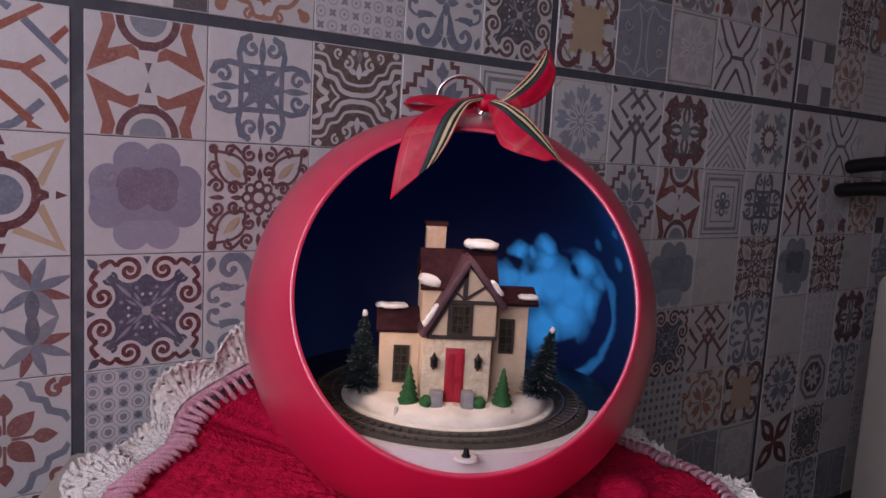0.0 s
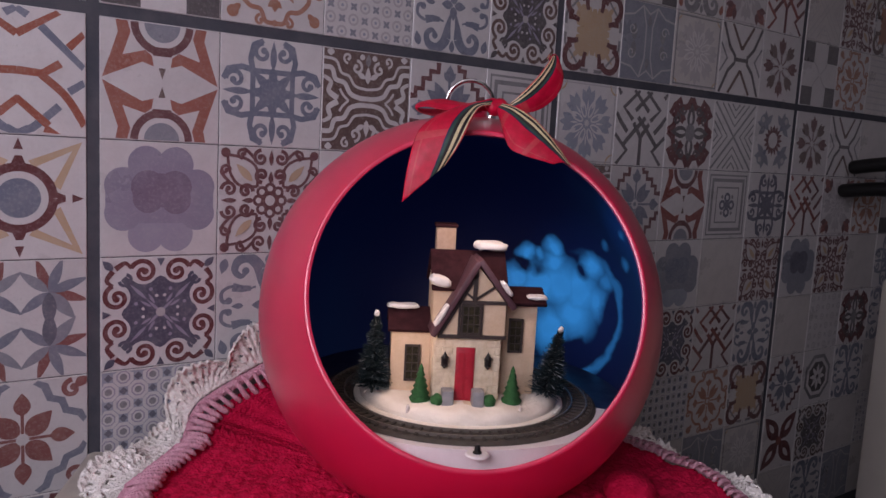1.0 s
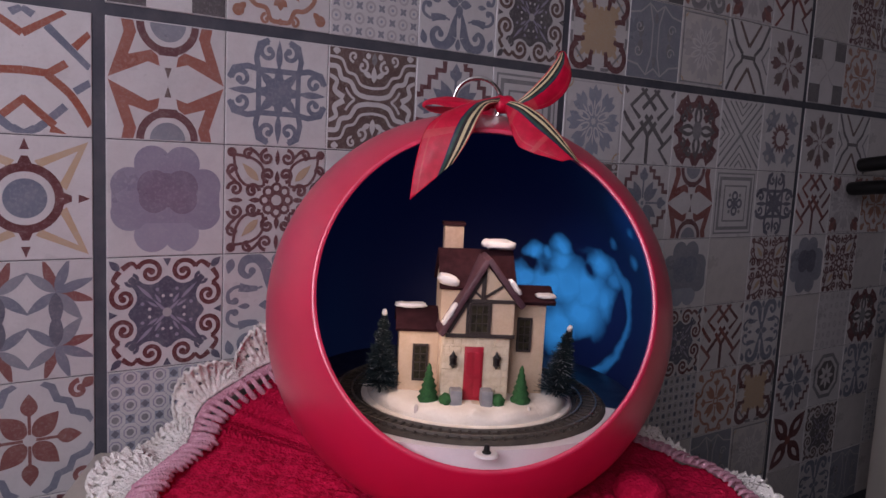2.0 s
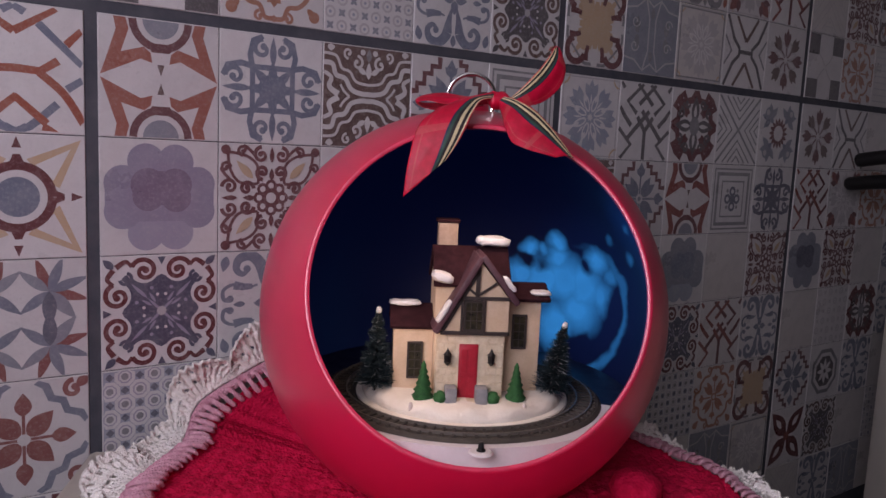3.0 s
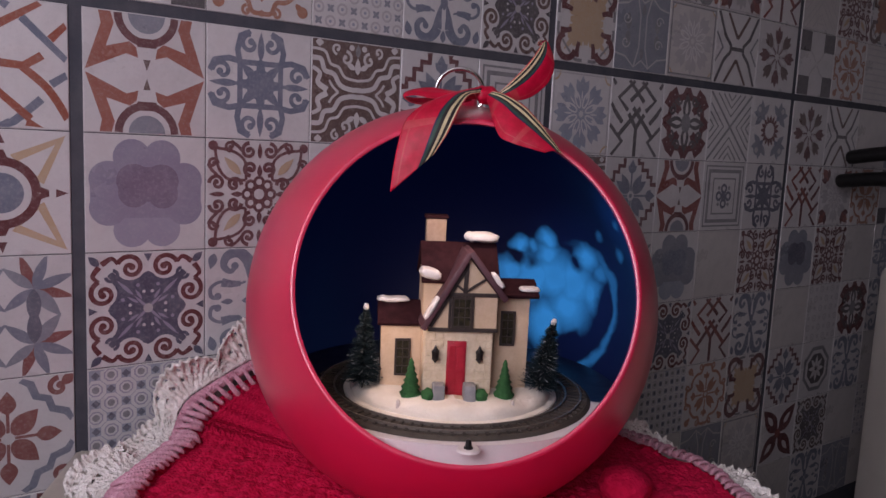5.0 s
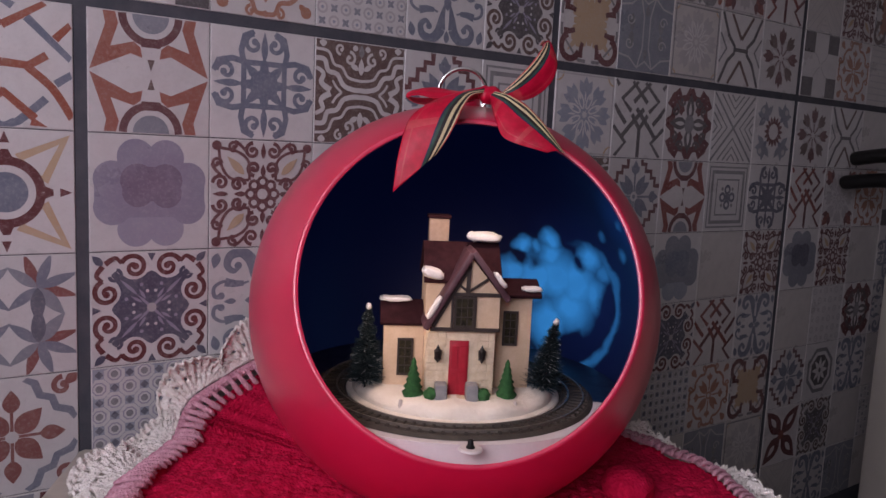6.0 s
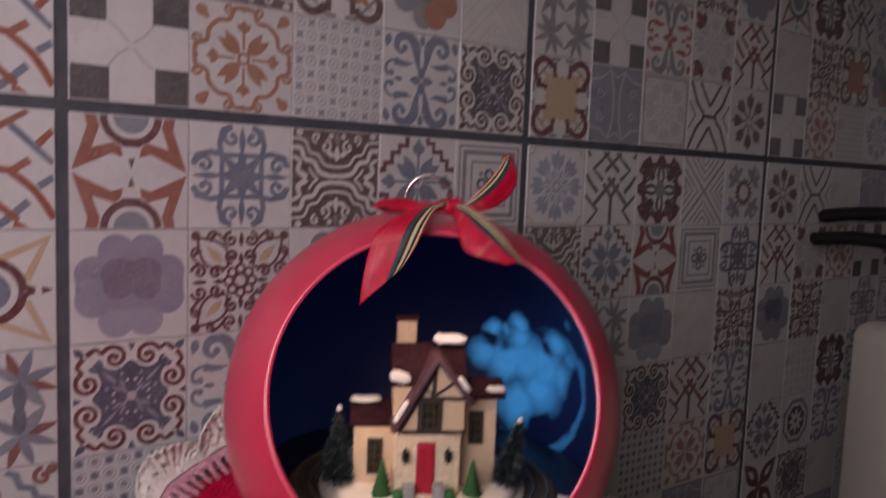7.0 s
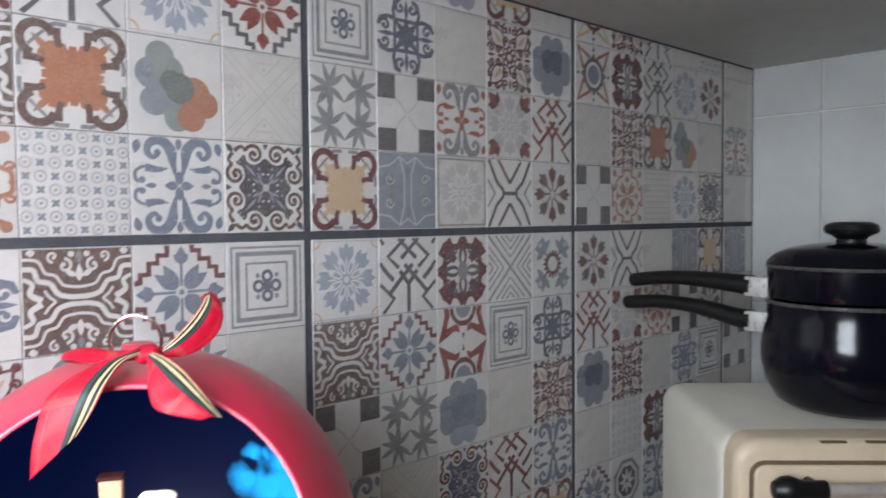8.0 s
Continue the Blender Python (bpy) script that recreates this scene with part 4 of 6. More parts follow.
def plate(x0, x1, y0, y1, z0, z1, r, edge):
    """A panel with round corners and softened front edges."""
    bm = box(x0, x1, y0, y1, z0, z1)
    bmesh.ops.bevel(bm, geom=[e for e in bm.edges if abs(e.verts[0].co.y - e.verts[1].co.y) > 1e-5], offset=r, segments=8, profile=0.5, affect="EDGES")
    front = [e for e in bm.edges if max(v.co.y for v in e.verts) < y0 + 1e-6]
    bmesh.ops.bevel(bm, geom=front, offset=edge, segments=4, profile=0.5, affect="EDGES")
    return bm


part("front_frame", plate(0.004, SW - 0.010, -0.010, 0.034, 0.60, STOVE_Z - 0.0012, 0.030, 0.013), M_ENAMEL_FRONT, stove, "yellowed cream front frame")
part("gap_line", plate(0.020, SW - 0.02, -0.0112, -0.004, 0.62, STOVE_Z - 0.024, 0.016, 0.0008), M_GAP, stove, "brown joint round the panel")
part("front_panel", plate(0.0245, SW - 0.0245, -0.015, -0.003, 0.6245, STOVE_Z - 0.0285, 0.013, 0.003), M_ENAMEL_FRONT, stove, "pale inset panel")
part("oven_door", softened(box(0.03, SW - 0.03, -0.014, 0.006, 0.10, 0.59), 0.008), M_ENAMEL, stove)
for i in range(4):
    part("seam_mark", box(0.10 + 0.05 * i, 0.128 + 0.05 * i, -0.0085, -0.0005, STOVE_Z - 0.0052, STOVE_Z - 0.0032), M_GAP, stove)
M_BAR = mottled("worn_bar_metal", (0.62, 0.56, 0.50), (0.50, 0.45, 0.40), 60, 0.38, 0.5)
hd = part("handle", tube([(0.070, -0.042, 0.834), (0.25, -0.044, 0.835), (0.42, -0.042, 0.834)], 0.0075, 14), M_BAR, stove, "chromed bar handle")
for x, s in ((0.070, 1), (0.42, -1)):
    part("grip_end", moved(lathe([(0.0, -0.026), (0.009, -0.024), (0.0145, -0.015), (0.0155, -0.006), (0.0125, 0.002), (0.0105, 0.008), (0.0105, 0.032), (0.0, 0.032)], 22),
                           Matrix.Translation((x - 0.012 * s, -0.042, 0.834)) @ Matrix.Rotation(radians(90 * s), 4, "Y")), M_BLACK, hd, "black plastic grip end")
    part("bracket", tube([(x + 0.012 * s, -0.042, 0.834), (x + 0.012 * s, -0.010, 0.834)], 0.006, 10), M_BLACK, hd)
for x in (0.04, SW - 0.04):
    for y in (0.04, SD - 0.04):
        part("foot", lathe([(0.0, 0.031), (0.014, 0.031), (0.018, 0.0), (0.0, 0.0)], 14), M_BLACK, stove, m=Matrix.Translation((x, y, 0)))

# ---------------- stacked black pans ----------------


def black_enamel():
    s = Shade("black_enamel", 0.16)
    s.colour(s.mix(s.noise(30.0), (0.0022, 0.0024, 0.0050), (0.004, 0.0043, 0.0085)))
    s.rough(s.span(s.noise(22.0, 5.0), 0.3, 0.7, 0.10, 0.17))
    s.bsdf.inputs["Specular IOR Level"].default_value = 0.3
    return s.mat


M_BRACKET = mottled("bright_bracket", (0.66, 0.65, 0.64), (0.58, 0.57, 0.56), 40, 0.3, 0.4)
M_POT = black_enamel()
M_RIM = mottled("worn_rim", (0.25, 0.25, 0.25), (0.12, 0.12, 0.12), 120, 0.3, 0.8)
PX, PY = 0.580, -0.400
POT_TURN = math.atan2(0.36, 0.04)


def pan_handle(parent, z, zt, ln):
    """A long black grip with a bright bracket, along x from the pan's side."""
    part("bracket", softened(box(0.098, 0.146, -0.012, 0.012, z - 0.0145, z + 0.0145), 0.002), M_BRACKET, parent, "bright metal bracket")
    pts = [(0.1385, 0, z), (0.165, 0, z + 0.002), (0.21, 0, z * 0.55 + zt * 0.45 + 0.006), (0.26, 0, z * 0.25 + zt * 0.75 + 0.008), (0.31, 0, zt + 0.006), (ln - 0.006, 0, zt), (ln, 0, zt - 0.001)]
    g = tube(spline(pts, 24), [0.0158 - 0.0044 * min(1, i / 12) if i < 21 else 0.0114 - 0.0010 * (i - 20) ** 1.5 for i in range(25)], 14)
    part("grip", g, M_BLACK, parent, "black plastic grip")


low = thing("saucepan", flat_pose(PX, PY, STOVE_Z - 0.0022, POT_TURN), "black enamel bulbous saucepan standing on the stove", "pan", "stacked pans")
part("bowl", lathe([(0.0, 0.0), (0.078, 0.0), (0.090, 0.008), (0.102, 0.028), (0.1085, 0.055), (0.1090, 0.075), (0.1060, 0.098), (0.1015, 0.115), (0.1015, 0.134), (0.098, 0.134), (0.098, 0.115), (0.085, 0.02), (0.0, 0.01)], 72), M_POT, low, sharp=50)
part("rim", lathe([(0.0985, 0.1345), (0.1030, 0.1345), (0.1040, 0.137), (0.1030, 0.139), (0.0985, 0.139)], 72, closed=True), M_RIM, low)
pan_handle(low, 0.098, 0.106, 0.372)
high = thing("saucepan", flat_pose(PX, PY, STOVE_Z + 0.1372, POT_TURN), "black enamel upper pan with lid, stacked on the lower pan", "pan", "stacked pans")
part("bowl", lathe([(0.0, 0.0), (0.094, 0.0), (0.1005, 0.003), (0.1015, 0.01), (0.1015, 0.042), (0.098, 0.042), (0.097, 0.01), (0.0, 0.006)], 72), M_POT, high, sharp=50)
part("rim", lathe([(0.0985, 0.0425), (0.1025, 0.0425), (0.1035, 0.0445), (0.1025, 0.0465), (0.0985, 0.0465)], 72, closed=True), M_RIM, high)
pan_handle(high, 0.009, 0.005, 0.360)
lid = thing("pan_lid", flat_pose(PX, PY, STOVE_Z + 0.1839, 0), "domed black enamel lid with a round knob", "lid")
part("cover", lathe([(0.1015, 0.0), (0.1025, 0.002), (0.1, 0.006), (0.092, 0.0135), (0.078, 0.0205), (0.055, 0.0255), (0.03, 0.028), (0.0, 0.0285), (0.0, 0.024), (0.07, 0.018), (0.095, 0.004)], 72), M_POT, lid, sharp=50)
part("knob", lathe([(0.0, 0.056), (0.022, 0.0555), (0.031, 0.052), (0.0335, 0.046), (0.031, 0.041), (0.022, 0.037), (0.0175, 0.033), (0.0185, 0.0285), (0.0, 0.028)], 40), M_BLACK, lid)

LEFT = -RIGHT
lamp("globe_led", look(BALL_C + FACE * 0.098 + LEFT * 0.066 + Vector((0, 0, -0.020)), (-0.312, -0.270, 0.858)), 0.03, 0.012, 0.017, (1.0, 0.80, 0.52))
# light inside the globe's upper rim, hidden behind the opening's edge
lamp("globe_led", look(BALL_C + FACE * 0.092 + Vector((0, 0, 0.078)), (-0.315, -0.275, 0.850)), 0.04, 0.010, 0.057, (1.0, 0.84, 0.64))

# ---------------- printed patchwork tiles ----------------
# A drawing of one square runs from -1 to 1 both ways.


class Motif:
    def __init__(self, ground="pale"):
        self.inks, self.verts, self.faces, self.index, self.layer = [ground], [], [], [], 0

    def ink(self, name):
        if name not in self.inks:
            self.inks.append(name)
        return self.inks.index(name)

    def poly(self, pts, ink, layer=1):
        n = len(self.verts)
        layer += 0.05 * len(self.faces)
        self.verts += [(max(-0.985, min(0.985, x)), max(-0.985, min(0.985, y)), layer) for x, y in pts]
        self.faces.append(tuple(range(n, n + len(pts))))
        self.index.append(self.ink(ink))

    def each(self, shape, ink, layer, fold=4, mirror=False):
        """The shape, turned fold times round the middle, and mirrored if asked."""
        for k in range(fold):
            c, s = math.cos(2 * math.pi * k / fold), math.sin(2 * math.pi * k / fold)
            self.poly([(c * x - s * y, s * x + c * y) for x, y in shape], ink, layer)
            if mirror:
                self.poly([(c * -x - s * y, s * -x + c * y) for x, y in shape], ink, layer)

    def all(self, shapes, ink, layer=1, fold=4, mirror=False):
        for sh in shapes:
            self.each(sh, ink, layer, fold, mirror)

    def mesh(self, name, w=P, h=P, z0=0.0, z1=1.0):
        """The square as a thin glazed piece that faces -y; z0 and z1 cut it to a part of its height."""
        half, deep, step = w / 2 - 0.00035, 0.0055, 0.00002
        lo, hi = -half + z0 * 2 * half, -half + z1 * 2 * half
        e = 0.0007
        vs = [(-half, 0, lo), (half, 0, lo), (half, 0, hi), (-half, 0, hi),
              (-half, -deep + e, lo), (half, -deep + e, lo), (half, -deep + e, hi), (-half, -deep + e, hi),
              (-half + e, -deep, lo + e), (half - e, -deep, lo + e), (half - e, -deep, hi - e), (-half + e, -deep, hi - e)]
        fs = [(0, 1, 5, 4), (1, 2, 6, 5), (2, 3, 7, 6), (3, 0, 4, 7), (4, 5, 9, 8), (5, 6, 10, 9), (6, 7, 11, 10), (7, 4, 8, 11), (8, 9, 10, 11)]
        ix = [0] * len(fs)
        for f, m in zip(self.faces, self.index):
            pts = [self.verts[i] for i in f]
            if z1 < 1.0:
                top = (hi - 0.001) / half
                if min(p[1] for p in pts) > top:
                    continue
                pts = [(x, min(y, top), l) for x, y, l in pts]
            n = len(vs)
            vs += [(x * half, -deep - step * l, y * half) for x, y, l in pts]
            fs.append(tuple(range(n, n + len(pts))))
            ix.append(m)
        me = bpy.data.meshes.new(name)
        me.from_pydata(vs, [], fs)
        for k in self.inks:
            me.materials.append(INK[k])
        me.polygons.foreach_set("material_index", ix)
        return me


def circle(x, y, r, n=24, a=0.0, b=360.0):
    return [(x + r * math.cos(radians(a + (b - a) * i / n)), y + r * math.sin(radians(a + (b - a) * i / n))) for i in range(n + (0 if b - a >= 360 else 1))]


def oval(x, y, rx, ry, turn=0.0, n=20):
    c, s = math.cos(radians(turn)), math.sin(radians(turn))
    return [(x + c * rx * math.cos(t) - s * ry * math.sin(t), y + s * rx * math.cos(t) + c * ry * math.sin(t)) for t in (2 * math.pi * i / n for i in range(n))]


def stroke(pts, w):
    """A line of width w along points, as a list of quads; w may run from one width to another."""
    out = []
    n = len(pts)
    side = []
    for i in range(n):
        ax, ay = pts[max(i - 1, 0)]
        bx, by = pts[min(i + 1, n - 1)]
        d = math.hypot(bx - ax, by - ay) or 1.0
        ww = w if isinstance(w, (int, float)) else w[0] + (w[1] - w[0]) * i / (n - 1)
        side.append((-(by - ay) / d * ww / 2, (bx - ax) / d * ww / 2))
    left = [(p[0] + s[0], p[1] + s[1]) for p, s in zip(pts, side)]
    right = [(p[0] - s[0], p[1] - s[1]) for p, s in zip(pts, side)]
    for i in range(n - 1):
        out.append([left[i], left[i + 1], right[i + 1], right[i]])
    return out


def bent(pts, n=5):
    """The same line, rounded through its points."""
    ends = [pts[0]] + list(pts) + [pts[-1]]
    out = []
    for k in range(len(pts) - 1):
        a, b, c, d = ends[k:k + 4]
        for i in range(n):
            f = i / n
            out.append(tuple(0.5 * (2 * b[j] + (c[j] - a[j]) * f + (2 * a[j] - 5 * b[j] + 4 * c[j] - d[j]) * f * f + (3 * b[j] - a[j] - 3 * c[j] + d[j]) * f ** 3) for j in (0, 1)))
    return out + [pts[-1]]


def arc(x, y, r, a, b, w, n=14):
    return stroke([(x + r * math.cos(radians(a + (b - a) * i / n)), y + r * math.sin(radians(a + (b - a) * i / n))) for i in range(n + 1)], w)


def curl(x, y, r, a, turns, w, n=26, shrink=0.25):
    """A scroll that winds inwards from radius r."""
    pts = []
    for i in range(n + 1):
        f = i / n
        rr = r * (1 - (1 - shrink) * f)
        t = radians(a + 360 * turns * f)
        pts.append((x + rr * math.cos(t), y + rr * math.sin(t)))
    return stroke(pts, (w, w * 0.8)) + [circle(pts[-1][0], pts[-1][1], w * 0.72, 10)]


def petal(x, y, a, length, width, n=9):
    """A leaf that starts at (x, y) and points along a."""
    c, s = math.cos(radians(a)), math.sin(radians(a))
    up = [(length * i / n, width / 2 * math.sin(math.pi * (i / n) ** 0.8)) for i in range(n + 1)]
    pts = up + [(u, -v) for u, v in up[-2:0:-1]]
    return [(x + c * u - s * v, y + s * u + c * v) for u, v in pts]


def frame_lines(m, r, w, ink, layer=1):
    m.each([(-r, r), (r, r), (r - w, r - w), (-r + w, r - w)], ink, layer)


def plain(m):
    frame_lines(m, 0.97, 0.02, "mist")


def lines_plain(m):
    for k in range(9):
        y = -0.85 + k * 0.21
        m.poly([(-0.9, y), (0.9, y), (0.9, y + 0.05), (-0.9, y + 0.05)], "mist")


def star_red(m, c1="rust", c2="wine", eye="slate"):
    for s in (1, -1):
        # broken star bands that meet at the sides
        for q in (1, -1):
            m.poly([(0.97 * q, 0.02 * s), (0.33 * q, 0.33 * s), (0.14 * q, 0.27 * s), (0.17 * q, 0.44 * s), (0.28 * q, 0.53 * s), (0.64 * q, 0.42 * s), (0.84 * q, 0.38 * s)], c1, 1)
            m.poly([(0.97 * q, 0.02 * s), (0.72 * q, 0.78 * s), (0.76 * q, 0.98 * s), (0.57 * q, 0.98 * s), (0.52 * q, 0.80 * s), (0.66 * q, 0.38 * s)], c1, 2)
        m.all(arc(0, 0.98 * s, 0.46, 180 if s > 0 else 0, 360 if s > 0 else 180, 0.13), c2, 3, 1)
        m.poly(circle(0, 0.98 * s, 0.30, 16, 180 if s > 0 else 0, 360 if s > 0 else 180), eye, 3)
        m.poly([(-0.15, 0.45 * s), (0.15, 0.45 * s), (0.22, 0.60 * s), (-0.22, 0.60 * s)], c2, 4)
        m.poly([(-0.06, 0.25 * s), (0.06, 0.25 * s), (0.0, 0.06 * s)], "brown", 3)


def star_round(m, c1="tan", c2="wine"):
    for k in range(4):
        a = 45 + 90 * k
        m.poly([(0.98 * math.cos(radians(a)) * 1.35, 0.98 * math.sin(radians(a)) * 1.35), (0.62 * math.cos(radians(a - 32)), 0.62 * math.sin(radians(a - 32))),
                (0.46 * math.cos(radians(a)), 0.46 * math.sin(radians(a))), (0.62 * math.cos(radians(a + 32)), 0.62 * math.sin(radians(a + 32)))], c1, 1)
        m.poly([(1.1 * math.cos(radians(a)), 1.1 * math.sin(radians(a))), (0.58 * math.cos(radians(a - 18)), 0.58 * math.sin(radians(a - 18))),
                (0.58 * math.cos(radians(a + 18)), 0.58 * math.sin(radians(a + 18)))], "pale", 2)
    m.all(arc(0, 0, 0.50, 0, 360, 0.14, 36), c2, 3, 1)
    m.poly(circle(0, 0, 0.42, 32), "pale", 4)
    m.poly(circle(0, 0, 0.32, 32), "blue", 5)
    m.each([(-0.10, 0.56), (0.10, 0.56), (0.05, 0.68), (-0.05, 0.68)], c2, 3)
    m.each([(-0.07, 0.78), (0.07, 0.78), (0.0, 0.96)], c2, 3)


def damask_cross(m, c="blue"):
    m.poly(circle(0, 0, 0.30, 8), c, 1)
    for k in range(8):
        m.poly(petal(0.1 * math.cos(radians(45 * k)), 0.1 * math.sin(radians(45 * k)), 45 * k, 0.42, 0.17), c, 2)
    m.each([(-0.44, 0.44), (0.44, 0.44), (0.44, 0.34), (-0.44, 0.34)], c, 1)
    for q in (1, -1):
        m.all(curl(0.20 * q, 0.72, 0.18, 90 if q > 0 else 90, -0.95 * q, 0.09), c, 1)
        m.all(stroke([(0.40 * q, 0.40), (0.44 * q, 0.6), (0.38 * q, 0.86), (0.2 * q, 0.96)], 0.11), c, 1)
    m.each(petal(0, 0.42, 90, 0.54, 0.13), c, 2)


def swirl_brown(m, c="brown", d="grey"):
    m.poly([(-0.98, -0.98), (0.98, -0.98), (0.98, 0.98), (-0.98, 0.98)], c, 1)
    for t in (1, -1):
        for q in (1, -1):
            # double ogee lines that meet in the middle
            m.all(stroke(bent([(0.98 * q, 0.62 * t), (0.80 * q, 0.60 * t), (0.72 * q, 0.40 * t), (0.52 * q, 0.34 * t), (0.38 * q, 0.14 * t), (0.16 * q, 0.07 * t), (0.0, 0.07 * t)]), 0.095), "pale", 2, 1)
            m.all(stroke(bent([(0.98 * q, 0.80 * t), (0.72 * q, 0.76 * t), (0.60 * q, 0.54 * t), (0.42 * q, 0.48 * t), (0.28 * q, 0.30 * t), (0.0, 0.25 * t)]), 0.055), "pale", 2, 1)
            # waved leaves at the sides
            m.all(stroke(bent([(0.98 * q, 0.44 * t), (0.82 * q, 0.34 * t), (0.86 * q, 0.16 * t), (0.66 * q, 0.03 * t)]), (0.07, 0.12)), "pale", 2, 1)
            m.all(stroke(bent([(0.62 * q, 0.22 * t), (0.54 * q, 0.10 * t), (0.42 * q, 0.0)]), 0.05), "pale", 2, 1)
            # sprigs in the top and bottom field
            m.all(curl(0.26 * q, 0.66 * t, 0.14, 90 * t, 0.9 * q * t, 0.06), "pale", 3, 1)
            m.all(curl(0.46 * q, 0.84 * t, 0.11, -90 * t, 0.9 * q * t, 0.05), "pale", 3, 1)
            m.poly(petal(0.06 * q, 0.46 * t, 90 * t - 58 * q * t, 0.24, 0.11), "pale", 3)
            m.poly(petal(0.84 * q, 0.98 * t, -90 * t, 0.14, 0.16), "pale", 3)
            m.poly(circle(0.14 * q, 0.88 * t, 0.06, 8), "pale", 3)
        m.poly(petal(0.0, 0.36 * t, 90 * t, 0.34, 0.13), "pale", 3)
        m.poly(petal(0.0, 0.70 * t, 90 * t, 0.26, 0.12), d, 3)


def flower_step(m, flower="blue", step="wine", ground="pale"):
    st = [(0.98, 0.30), (0.78, 0.30), (0.78, 0.50), (0.62, 0.50), (0.62, 0.68), (0.40, 0.68), (0.40, 0.86), (0.24, 0.86), (0.24, 0.98)]
    m.all(stroke(st, 0.13), step, 1)
    for q in (1, -1):
        # heart-shaped leaves on the diagonals, spades on the axes
        m.each(petal(0.07, 0.07, 45 + 13 * q, 0.60, 0.27), flower, 2)
        m.each(petal(0.0, 0.62, 90 + 42 * q, 0.24, 0.15), flower, 2)
    m.all(stroke([(0, 0.08), (0, 0.66)], 0.06), flower, 2)
    m.each(petal(0, 0.56, 90, 0.40, 0.24), flower, 2)
    m.poly(circle(0, 0, 0.13, 14), "pale", 4)
    m.poly(circle(0, 0, 0.06, 10), flower, 5)


def square_frames(m, c="grey", d="navy"):
    frame_lines(m, 0.90, 0.05, c)
    frame_lines(m, 0.78, 0.10, c)
    frame_lines(m, 0.54, 0.05, c)
    for k in range(4):
        a = radians(90 * k)
        m.poly(circle(0.22 * math.cos(a), 0.22 * math.sin(a), 0.15, 14), d, 2)
        m.poly(circle(0.22 * math.cos(a), 0.22 * math.sin(a), 0.07, 10), "pale", 3)
        m.poly(circle(0.34 * math.cos(a + 0.785), 0.34 * math.sin(a + 0.785), 0.06, 8), c, 2)
    m.poly(circle(0, 0, 0.12, 12), d, 3)


def cloud(m, c="violet", d="plum", e="lilac"):
    for q, k in ((1, c), (-1, e)):
        for p in (1, -1):
            m.poly(circle(0.25 * p, 0.62 * q, 0.31, 26), k, 1)
        m.poly([(-0.54, 0.10 * q), (0.54, 0.10 * q), (0.54, 0.62 * q), (-0.54, 0.62 * q)], k, 1)
    for q in (1, -1):
        for p in (1, -1):
            m.poly(circle(0.63 * q, 0.24 * p, 0.31, 26), c, 2)
        m.poly([(0.10 * q, -0.30), (0.10 * q, 0.30), (0.92 * q, 0.26), (0.92 * q, -0.26)], c, 2)
    m.poly([(-0.56, -0.42), (0.56, -0.42), (0.56, 0.42), (-0.56, 0.42)], c, 2)
    for x, y, r in ((-0.22, 0.22, 0.29), (0.24, 0.22, 0.29), (0.26, 0.0, 0.26), (-0.22, 0.02, 0.26), (0.0, 0.16, 0.30)):
        m.poly(circle(x, y, r, 26), d, 3)


def cloud_mixed(m):
    for x, y, r, c in ((-0.35, 0.62, 0.30, "green"), (-0.55, 0.25, 0.32, "slate"), (-0.2, 0.3, 0.36, "green"), (-0.48, -0.3, 0.3, "slate"), (-0.1, -0.2, 0.42, "slate"), (0.0, -0.62, 0.28, "green"),
                       (0.36, -0.1, 0.36, "orange"), (0.62, -0.3, 0.28, "orange"), (0.3, -0.58, 0.3, "orange"), (0.05, 0.0, 0.32, "moss"), (-0.12, 0.12, 0.24, "moss")):
        m.layer += 1
        m.poly(circle(x, y, r, 24), c, m.layer)


def scroll_red(m, c="wine", d="wine"):
    for k in range(8):
        a = radians(45 * k)
        m.all(arc(0.23 * math.cos(a), 0.23 * math.sin(a), 0.085, 0, 360, 0.06, 12), c, 2, 1)
    m.poly(circle(0, 0, 0.18, 16), c, 3)
    m.poly(circle(0, 0, 0.10, 14), "pale", 4)
    for q in (1, -1):
        # leaf-shaped rings on the diagonals, scrolls back to back on the axes
        m.all(stroke(bent([(0.26, 0.26), (0.44 - 0.16 * q, 0.44 + 0.16 * q), (0.64 - 0.14 * q, 0.64 + 0.14 * q), (0.84, 0.84)]), 0.055), d, 1)
        m.all(curl(0.17 * q, 0.48, 0.14, -90, 1.15 * q, 0.075, 26, 0.2), c, 2)
        m.all(curl(0.20 * q, 0.80, 0.15, 90, -1.15 * q, 0.07, 26, 0.2), c, 2)
        m.all(curl(0.56 * q, 0.88, 0.10, -90, 1.0 * q, 0.06), d, 2)
        m.all(stroke(bent([(0.34 * q, 0.80), (0.44 * q, 0.90), (0.56 * q, 0.98)]), 0.06), d, 2)
    m.each(petal(0.36, 0.36, 45, 0.46, 0.15), "tan", 2)
    m.each(circle(0.88, 0.88, 0.09, 10), d, 2)
    m.each(petal(0, 0.32, 90, 0.24, 0.1), d, 3)
    m.each(petal(0, 0.66, 90, 0.30, 0.09), c, 3)


